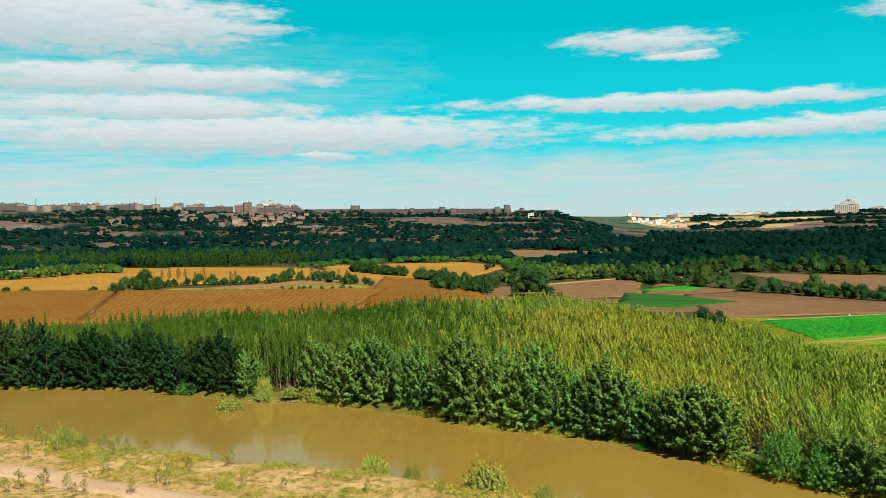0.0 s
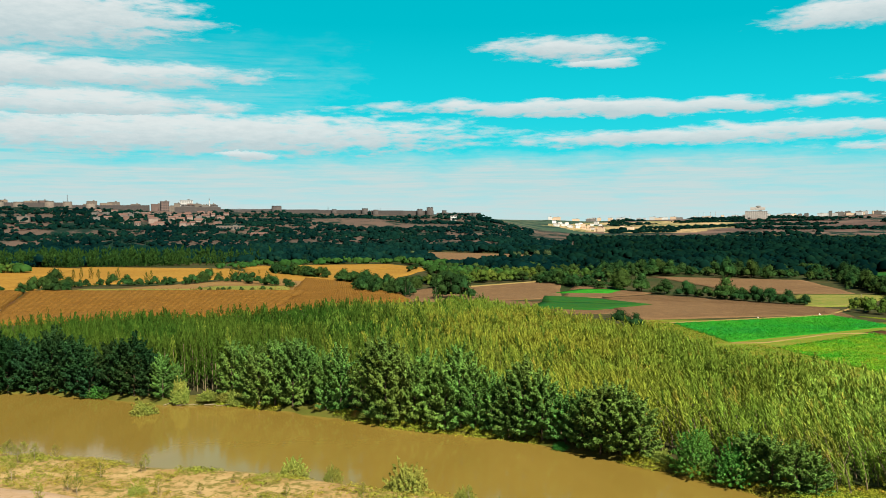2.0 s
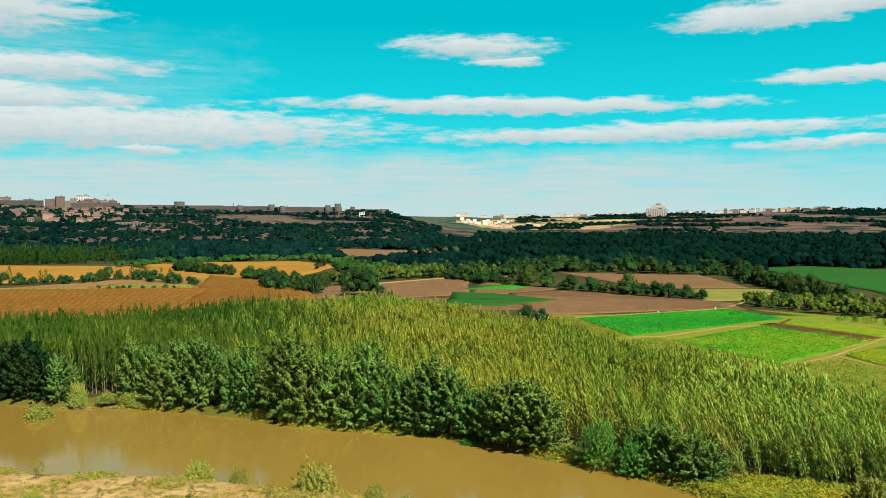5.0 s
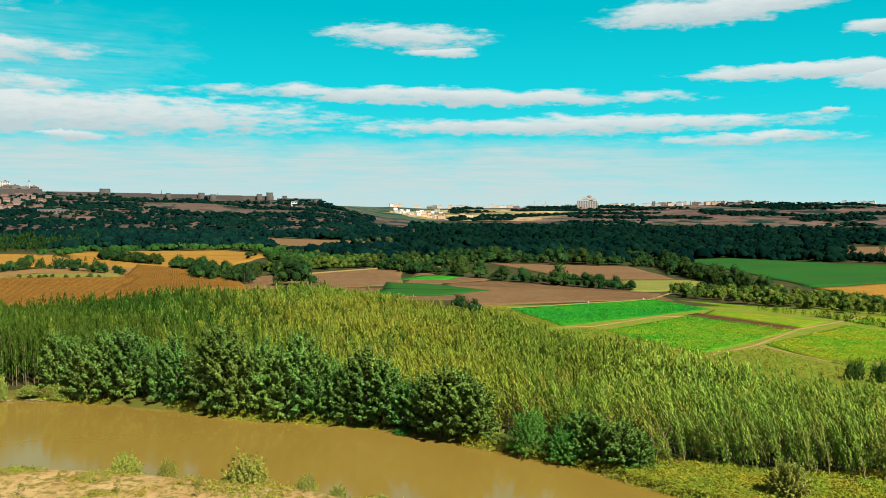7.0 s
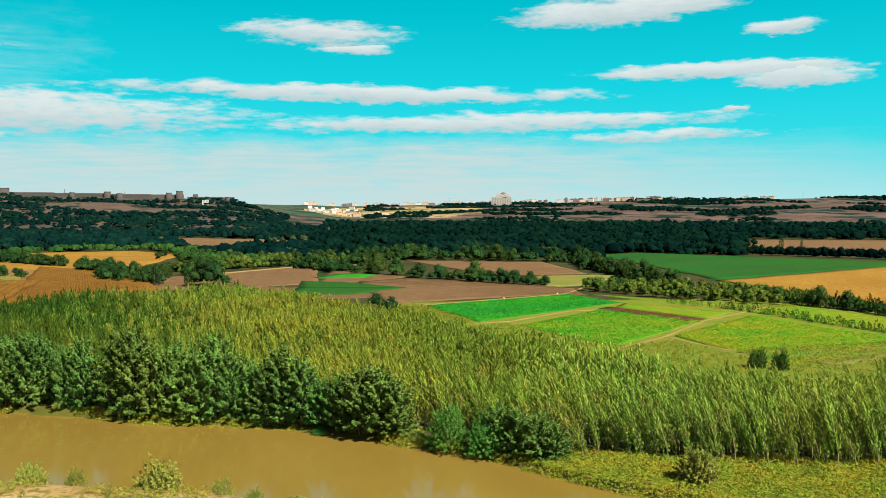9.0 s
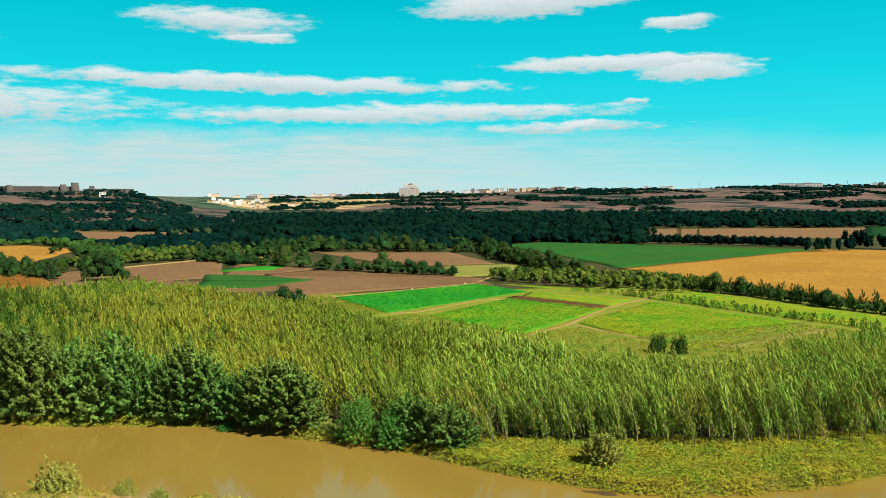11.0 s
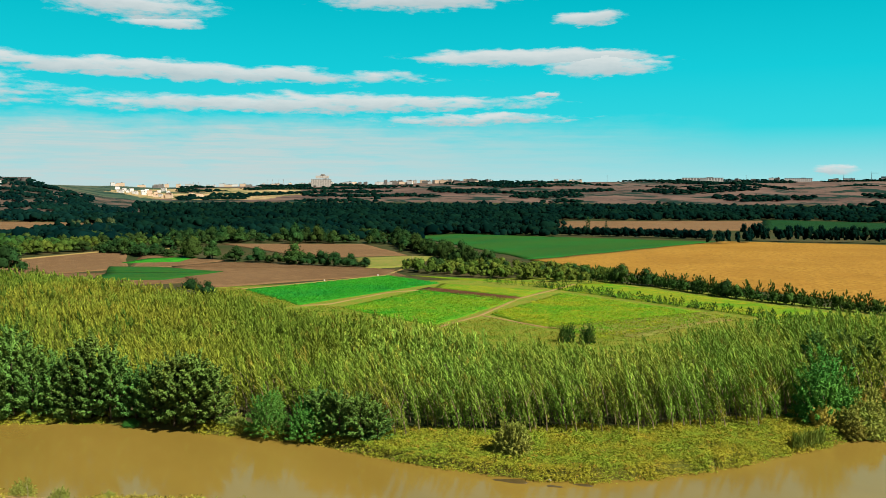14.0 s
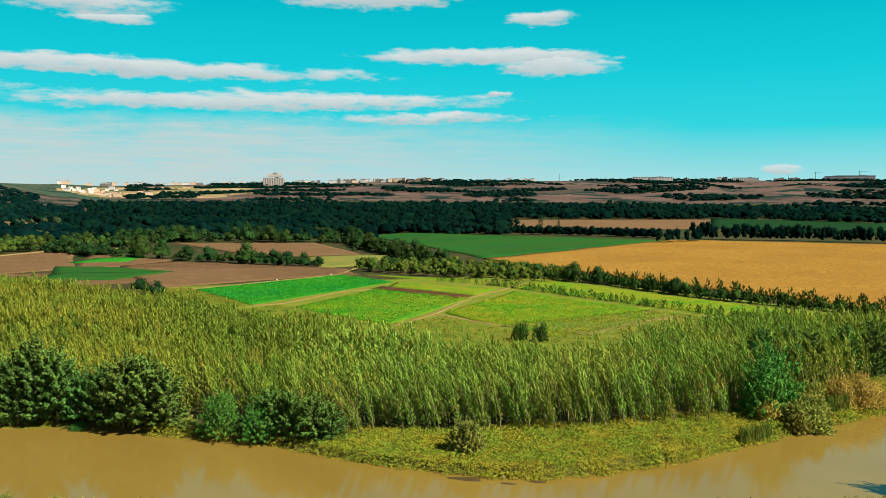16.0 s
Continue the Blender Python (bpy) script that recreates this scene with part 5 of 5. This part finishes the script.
for az, rad, h in ((-5.7, 11, 15), (0.0, 7, 12), (0.7, 6, 10), (-2.0, 5, 9), (3.6, 6, 12), (4.25, 7.5, 16), (5.2, 5, 10), (-11.2, 14, 15), (-10.2, 12, 14), (-9.6, 8, 17), (7.2, 5, 7)):
    bastion(az, 1968, rad, h, M_STONE)


def block(name, az, r, w, d, h, wall, roof, label, category="building", floors=0, bays=0, turn=None, group="", pitched=False, lift=0.0, face=None):
    """A building: walls, roof with a parapet or ridge, rows of windows on the side towards the valley."""
    x, y = polar(az, r)
    root = link(name, None, None, label, category, group)
    bm = bmesh.new()
    box(bm, 0, 0, -5, w, d, h + 5)
    body = part("wall", bm, wall, root)
    bm = bmesh.new()
    if pitched:
        vs = [bm.verts.new(c_) for c_ in ((-w * .53, -d * .55, h), (w * .53, -d * .55, h), (w * .53, d * .55, h), (-w * .53, d * .55, h), (-w * .5, 0, h + d * .28), (w * .5, 0, h + d * .28))]
        for f in ((0, 1, 5, 4), (2, 3, 4, 5), (1, 2, 5), (3, 0, 4), (3, 2, 1, 0)):
            bm.faces.new([vs[i] for i in f])
    else:
        box(bm, 0, 0, h, w + 0.5, d + 0.5, 0.5)
        box(bm, w * 0.18, 0, h + 0.5, w * 0.16, d * 0.3, min(2.4, h * 0.2))
    part("roof", bm, roof, root)
    for i in range(floors):
        for j in range(bays):
            bm = bmesh.new()
            fw, fh = w / bays, h / floors
            box(bm, -w / 2 + (j + 0.5) * fw, -d / 2, (i + 0.32) * fh, fw * 0.55, 0.3, fh * 0.42)
            part("window", bm, M_GLASS, body)
    root.matrix_basis = pose(x, y, float(land(x, y)) + lift, 0, 0, -az + (rng.uniform(-14, 14) if turn is None else turn))
    return root


# old houses below the wall and roofs behind it
for i in range(84):
    az, r = rng.uniform(-16.8, -8.8), rng.uniform(1570, 1850)
    block("town_house", az, r, rng.uniform(8, 16), rng.uniform(8, 12), rng.uniform(4, 8), (M_HOUSEPALE, M_HOUSEPINK, M_HOUSEPALE, M_FLAT)[i % 4], (M_ROOF, M_FLAT)[i % 2],
          "small old town house on the slope", "house", 2 if i < 20 else 0, 3 if i < 20 else 0, None, "old town houses", i % 2 == 0)
for i in range(60):
    az = rng.uniform(-30, -9.5)
    block("apartment_house", az, rng.uniform(2020, 2200), rng.uniform(12, 26), 12, rng.uniform(10, 19), (M_CREAM, M_PALESTONE, M_PALESTONE, M_PINK)[i % 4], M_FLAT,
          "flat-roofed apartment house behind the city wall", "building", 0, 0, None, "apartment houses")
for i in range(9):
    block("apartment_house", rng.uniform(-9, 7), rng.uniform(2060, 2250), rng.uniform(12, 22), 12, rng.uniform(5, 8), (M_CREAM, M_WHITE)[i % 2], M_FLAT,
          "flat-roofed apartment house behind the city wall", "building", 0, 0, None, "apartment houses")
block("tower_block", -12.6, 2040, 18, 16, 22, M_PINK, M_FLAT, "red-brown tower block behind the citadel", "building", 6, 4)
block("tower_block", -11.3, 2060, 28, 16, 26, M_WHITE, M_FLAT, "white and glass tower block behind the citadel", "building", 7, 6)
block("citadel", -10.6, 1950, 95, 20, 15, M_STONE, M_FLAT, "massive grey basalt citadel with blank walls", "fortress")
block("school_building", -26.0, 1500, 70, 16, 9, M_FLAT, M_FLAT, "long grey building with rows of windows", "building", 2, 14)
block("white_hall", -20.6, 1650, 20, 14, 9, M_PALESTONE, M_FLAT, "plain white hall on the slope", "building")
block("stone_villa", -8.6, 1480, 44, 14, 7, M_PALESTONE, M_FLAT, "pale stone house on a terrace", "building", 1, 8)
block("stone_villa", -6.8, 1400, 26, 12, 6, M_PALESTONE, M_ROOF, "pale stone house on a terrace", "building", 1, 5, None, "", True)
block("small_white_house", 5.8, 1800, 12, 9, 8, M_WHITE, M_FLAT, "small white house on the bare slope", "house", 2, 2)
block("greenhouse", -27.3, 760, 44, 7, 2.2, M_WHITE, M_FLAT, "long low white greenhouse at the field edge", "greenhouse", 0, 0, 0, "", True)


def mast(az, r, height, label, name="radio_mast"):
    x, y = polar(az, r)
    root = link(name, None, None, label, "mast", "masts")
    v, f = tube([(0, 0, -2), (0, 0, height * 0.6), (0, 0, height)], [0.9, 0.6, 0.3], 5)
    link("pole", mesh_of("pole", v, f, M_METAL), root)
    bm = bmesh.new()
    for k in (0.55, 0.75, 0.9):
        box(bm, 0, 0, height * k, 2.4, 2.4, 0.6)
    part("antenna", bm, M_METAL, root)
    root.matrix_basis = pose(x, y, float(land(x, y)))


for az, r, h in ((-18.2, 2100, 32), (-25.0, 2100, 28), (-2.4, 2100, 18), (-8.0, 2100, 12), (1.0, 2100, 14), (57.5, 4300, 34), (43.5, 4300, 34), (52.0, 4300, 30)):
    mast(az, r, h, "thin steel radio mast on the skyline")


def minaret(az, r, height):
    x, y = polar(az, r)
    root = link("minaret", None, None, "slim pale minaret with a pointed cap", "minaret", "minarets")
    v, f = tube([(0, 0, -3), (0, 0, height * 0.8)], [1.1, 0.9], 8)
    link("shaft", mesh_of("shaft", v, f, M_WHITE), root)
    v, f = tube([(0, 0, height * 0.6), (0, 0, height * 0.63)], [1.6, 1.6], 8)
    link("balcony", mesh_of("balcony", v, f, M_WHITE), root)
    v, f = tube([(0, 0, height * 0.8), (0, 0, height)], [1.3, 0.1], 8)
    link("cap", mesh_of("cap", v, f, M_METAL), root)
    root.matrix_basis = pose(x, y, float(land(x, y)))


minaret(-9.9, 2060, 34)
for az in (21.5, 21.8, 22.2, 22.5):
    minaret(az, 4250, 36)
for az in (14.7, 15.0):
    minaret(az + 2.2, 4200, 26)

# ---- buildings across the valley ----
for i in range(34):
    az = rng.uniform(12.3, 15.4) if i < 18 else rng.uniform(14.2, 17.6)
    block("town_block", az, rng.uniform(2700, 3500) if i < 18 else rng.uniform(2620, 3000), rng.uniform(10, 24), 12, rng.uniform(6, 12), M_PALEWALL if i < 18 else M_CREAMLIT, M_FLAT if i < 18 else M_ROOF,
          "pale block in the valley town's painted patch of sun", "building", 3 if i < 8 else 0, 6 if i < 8 else 0, None, "valley town blocks")
for i in range(110):
    az = rng.choice([rng.uniform(12, 32), rng.uniform(24, 36), rng.uniform(38, 63)], p=[0.4, 0.4, 0.2])
    block("skyline_house", az, rng.uniform(4250, 4600), rng.uniform(14, 40), 14, rng.uniform(8, 17), (M_WHITE, M_CREAMLIT, M_FLAT)[i % 3], M_FLAT,
          "small pale building on the far skyline", "building", 0, 0, None, "skyline houses")
hosp = block("hospital", 24.9, 3700, 84, 24, 30, M_CONCRETE, M_FLAT, "large pale multi-storey building on the hill", "building", 7, 12, 0)
bm = bmesh.new()
box(bm, 6, 0, 34, 56, 20, 12)
for i in range(6):
    box(bm, -20 + i * 10, -10.2, 36, 6, 0.6, 8)
part("upper_storey", bm, M_CONCRETE, hosp)
v, f = tube([(8, 0, 46), (8, 0, 49), (8, 0, 52), (8, 0, 53)], [12, 10, 6, 0.4], 12)
link("dome", mesh_of("dome", v, f, M_FLAT, True), hosp)
block("water_tower", 29.1, 3900, 12, 10, 30, M_FLAT, M_FLAT, "grey concrete tower on the hill", "tower")
block("pink_hall", 34.0, 4000, 60, 16, 14, M_PINK, M_FLAT, "low pinkish hall on the hill", "building")
for az, w, h in ((49.4, 190, 17), (55.0, 120, 15), (57.8, 50, 15), (59.9, 60, 22), (61.2, 160, 24)):
    block("factory_hall", az, 4350, w, 30, h, M_PALEWALL, M_FLAT, "long pale flat-roofed block on the plateau edge", "building", 3, 14, 0, "plateau blocks")


def crane(az, r, height, reach):
    """Tower crane on the building site along the skyline."""
    x, y = polar(az, r)
    root = link("tower_crane", None, None, "thin tower crane above the plateau blocks", "crane", "tower cranes")
    bm = bmesh.new()
    box(bm, 0, 0, -2, 1.8, 1.8, height + 2)
    part("mast", bm, M_METAL, root)
    bm = bmesh.new()
    box(bm, reach * 0.32, 0, height, reach, 1.4, 1.2)
    part("jib", bm, M_METAL, root)
    bm = bmesh.new()
    box(bm, 0, 0, height + 1.2, 1.2, 1.2, 6, 0, 0.4)
    part("apex", bm, M_METAL, root)
    root.matrix_basis = pose(x, y, float(land(x, y)), 0, 0, -az)


crane(59.0, 4330, 38, 34)
crane(61.4, 4320, 42, 40)

# a bare post at the field's edge and white marker stones along the track
pole = link("wooden_post", None, None, "bare wooden post at the edge of the field", "post")
v, f = tube([(0, 0, -0.4), (0, 0, 2.5), (0.05, 0, 4.2)], [0.14, 0.12, 0.10], 6)
link("shaft", mesh_of("shaft", v, f, M_PALE), pole)
bm = bmesh.new()
box(bm, 0.05, 0, 4.2, 0.3, 0.3, 0.12, 0, 0.7)
part("cap", bm, M_PALE, pole)
pole.matrix_basis = pose(222, 372, float(land(222, 372)))
for x_, y_ in ((150, 321), (179, 329)):
    bm = bmesh.new()
    bmesh.ops.create_icosphere(bm, subdivisions=1, radius=0.38)
    for vv in bm.verts:
        vv.co += vv.co * 0.2 * math.sin(vv.co.x * 9 + vv.co.y * 7)
    mm = bpy.data.meshes.new("marker_stone")
    bm.to_mesh(mm)
    bm.free()
    mm.materials.append(M_WHITE)
    link("marker_stone", mm, label="white stone beside the farm track", category="stone", group="marker stones").matrix_basis = pose(x_, y_, 1.6)


# ---- the near bank: tufts, saplings and bushes; and the weedy shore opposite ----
def tuft_proto(seed, blades, height, spread):
    r = np.random.default_rng(seed)
    a_, k = r.uniform(0, 6.283, blades), spread * np.sqrt(r.uniform(0, 1, blades))
    at = np.stack([k * np.cos(a_), k * np.sin(a_), r.uniform(0.15, 0.8, blades) * height], 1)
    out = unit(np.stack([np.cos(a_), np.sin(a_), np.full(blades, 1.1)], 1))
    return cards(r, at, out, height * 0.66, height * 0.3, -0.3, 0.45, True)


tufts = [tuft_proto(300 + i, 16, 0.7, 0.6) for i in range(5)]
x = rng.uniform(-130, 110, 16000)
y = np.interp(x, NEAR_X, NEAR_Y) - 1.0 - rng.gamma(1.6, 9.0, 16000)
ok = (wob(x, y, 2.6) + 0.7 * wob(x, y, 7.5, 1.0) > 0.15 - 0.5 * (rng.uniform(size=len(x)) < 0.25)) & (np.hypot(x, y) > 70)
track = np.array([(-130, 150), (-69, 132), (-57, 126.5), (-47, 121), (-34, 115), (-10, 100), (30, 70)], float)
ok &= np.abs(np.interp(x, track[:, 0], track[:, 1]) - y) > 3.4
s = np.stack([x, y, rng.uniform(0.35, 1.2, len(x)), rng.uniform(0.6, 1.1, len(x))], 1)[ok]
massed("dry_grass", tufts, s, M_BANKWEED, "tufts of yellow-green weeds on the sandy bank", "grass")
weeds = [tuft_proto(310 + i, 19, 0.8, 0.85) for i in range(5)]
x = rng.uniform(-120, 172, 30000)
y = far_y(x) + rng.uniform(-0.8, 24, 30000)
shore = [(50, 125), (58, 110), (64, 99), (72, 88.5), (78, 84), (88, 80), (99, 78.3), (121, 77.5), (126, 92), (112, 95), (102, 98), (91, 104), (84, 109), (73, 115), (62, 119)]
ok = inside(x, y, shore) | inside(x, y, [(119, 77), (138, 76.4), (170, 74.5), (172, 95), (140, 92), (122, 91)]) | ((y < far_y(x) + 3.5) & (x > -44) & (wob(x, y, 6.0) > -0.1))
s = np.stack([x, y, rng.uniform(0.7, 1.2, len(x)), (0.9 + 0.45 * wob(x, y, 1.6)) * rng.uniform(0.8, 1.1, len(x))], 1)[ok]
massed("shore_weeds", weeds, s, M_WEED, "thick yellow-green weeds on the low shore", "weeds")

bank_bush = [tree("bank_bush", crown_bush(330 + i, 1.9, 1.9, 80, 34, 0.26, 0.11, 0.2), M_TAMARISK, trunk_of(335 + i, 1.2, 0.05, 4), M_DARKBARK,
                  "low spreading olive-green bush on the sandy bank", "bush", "bank bushes") for i in range(3)]
stand(bank_bush, [(-65.5, 147.5, 1.4, 1.35), (-62.5, 146.2, 1.0, 1.2), (-57.7, 138, 0.55, 0.6), (-31.3, 120.8, 0.6, 0.7), (-70, 154.5, 0.8, 1.0), (-28, 138, 1.1, 0.9), (5.5, 121.5, 1.3, 1.0), (3.5, 122.5, 0.9, 0.9), (8, 120.5, 0.9, 0.8), (-11, 131, 0.9, 1.0),
                  (-55, 148.5, 0.5, 1.0), (-78, 158, 0.6, 0.8), (13, 116, 0.7, 0.8), (22, 110.5, 0.7, 0.8), (31, 104, 0.7, 0.8), (17, 113.2, 0.5, 0.9), (113.4, 52.2, 1.8, 2.2), (-12, 128, 0.7, 1.0), (-5, 126, 0.6, 1.2)])
sap_kinds = [tree("sapling", crown_column(340 + i, 0.62, 0.55, 1.9, 240, 0.22, 0, 0.42, 14, 0.5), M_SAPLING, trunk_of(345 + i, 2.0, 0.04, 2), M_PALE,
                  "thin young sapling with a pale stem", "sapling", "bank saplings") for i in range(3)]
spots = [(-59, 151, 1.0, 1.2), (-56.5, 148.2, 1.1, 1.2), (-51, 147, 1.1, 1.2)]
for x_, y_ in ((-76.1, 151.2), (-70.8, 149.9), (-63.7, 141.8), (-60.4, 144.4), (-57.2, 143.2), (-53.7, 138.6), (-51.8, 140.2), (-66.1, 135.9), (-50.9, 128.7), (-38.2, 128.0), (-39.2, 121.0), (-28.4, 120.4), (-61.5, 120.1), (-60.6, 122.1), (-56.6, 119.9), (-57.7, 124.0), (-52.7, 119.7), (-43.1, 117.9)):
    spots.append((x_, y_, rng.uniform(0.9, 1.3), rng.uniform(0.9, 1.2)))
for i in range(30):
    x_ = rng.uniform(-85, 15)
    y_ = float(np.interp(x_, NEAR_X, NEAR_Y)) - rng.uniform(2, 34)
    if abs(np.interp(x_, track[:, 0], track[:, 1]) - y_) > 3.6:
        spots.append((x_, y_, rng.uniform(0.6, 1.2), rng.uniform(0.8, 1.2)))
stand(sap_kinds, spots)

# driftwood at the foot of the far bank and a pale scrap by the shore
for i in range(9):
    x_ = -43 + i * 1.6 + rng.uniform(-0.6, 0.6)
    y_ = float(far_y(x_)) - 0.6 + rng.uniform(-0.8, 0.8)
    v, f = tube([(0, 0, 0), (0.05, 0, 1.2), (0.25, 0.1, 2.6)], [0.10, 0.07, 0.03], 5)
    ob = link("driftwood", mesh_of("driftwood", v, f, M_PALE, True), label="bleached driftwood branch at the water's edge", category="branch", group="driftwood")
    ob.matrix_basis = pose(x_, y_, 0.12, 84, 0, rng.uniform(30, 150))
bm = bmesh.new()
bmesh.ops.create_icosphere(bm, subdivisions=2, radius=0.2)
for vv in bm.verts:
    vv.co.z *= 0.6
    vv.co += vv.co * 0.2 * math.sin(vv.co.x * 9 + vv.co.y * 7)
me = bpy.data.meshes.new("stone")
bm.to_mesh(me)
bm.free()
me.materials.append(M_WHITE)
link("stone", me, label="small white stone at the edge of the weeds", category="stone").matrix_basis = pose(73.6, 87.6, 0.25)


def reeds(seed, length, width, height):
    """A bed of upright reeds: blades that rise from a long, narrow foot."""
    r = np.random.default_rng(seed)
    foot = np.stack([r.uniform(-0.5, 0.5, 420) * length, r.uniform(-0.5, 0.5, 420) * width, np.full(420, 0.02)], 1)
    foot[:, 1] *= np.sqrt(np.clip(1 - (2 * foot[:, 0] / length) ** 2, 0.05, 1))
    tip = foot + np.stack([r.normal(size=420) * 0.22, r.normal(size=420) * 0.22, height * r.uniform(0.6, 1.1, 420)], 1)
    return boughs(r, foot, tip, 6, np.full(420, 0.07), 0.75, 0.1, 0.15, 0.4, 0.25, 0.3)


M_REED = foliage("reed_leaves", (0.075, 0.13, 0.02), (0.13, 0.15, 0.025), 0.2, 0.5, 0.15)
for x_, y_, ln_, hh_, turn_ in ((116.5, 78.2, 7.0, 2.5, -4), (139.8, 79.0, 8.0, 2.9, -6)):
    ob = link("reed_bed", mesh_of("reed_bed", *reeds(int(x_), ln_, 1.8, hh_), M_REED), label="dense bed of green reeds at the water's edge", category="reeds", group="reed beds")
    ob.matrix_basis = pose(x_, y_, float(max(land(x_, y_), 0.0)), 0, 0, turn_)
for x_, y_, rx_, ry_ in ((69.5, 90.6, 2.6, 0.8), (73.0, 85.9, 1.0, 0.4), (76.6, 84.2, 1.6, 0.45)):
    bm = bmesh.new()
    bmesh.ops.create_icosphere(bm, subdivisions=3, radius=1.0)
    for vv in bm.verts:
        k = 1 + 0.16 * math.sin(vv.co.x * 4 + x_) + 0.1 * math.sin(vv.co.y * 9)
        vv.co = Vector((vv.co.x * rx_ * k, vv.co.y * ry_ * k, vv.co.z * 0.1))
    mm = bpy.data.meshes.new("mud_bar")
    bm.to_mesh(mm)
    bm.free()
    mm.materials.append(M_MUD)
    link("mud_bar", mm, label="low dark bar of wet mud off the shore", category="mud", group="mud bars").matrix_basis = pose(x_, y_, -0.02, 0, 0, -48)
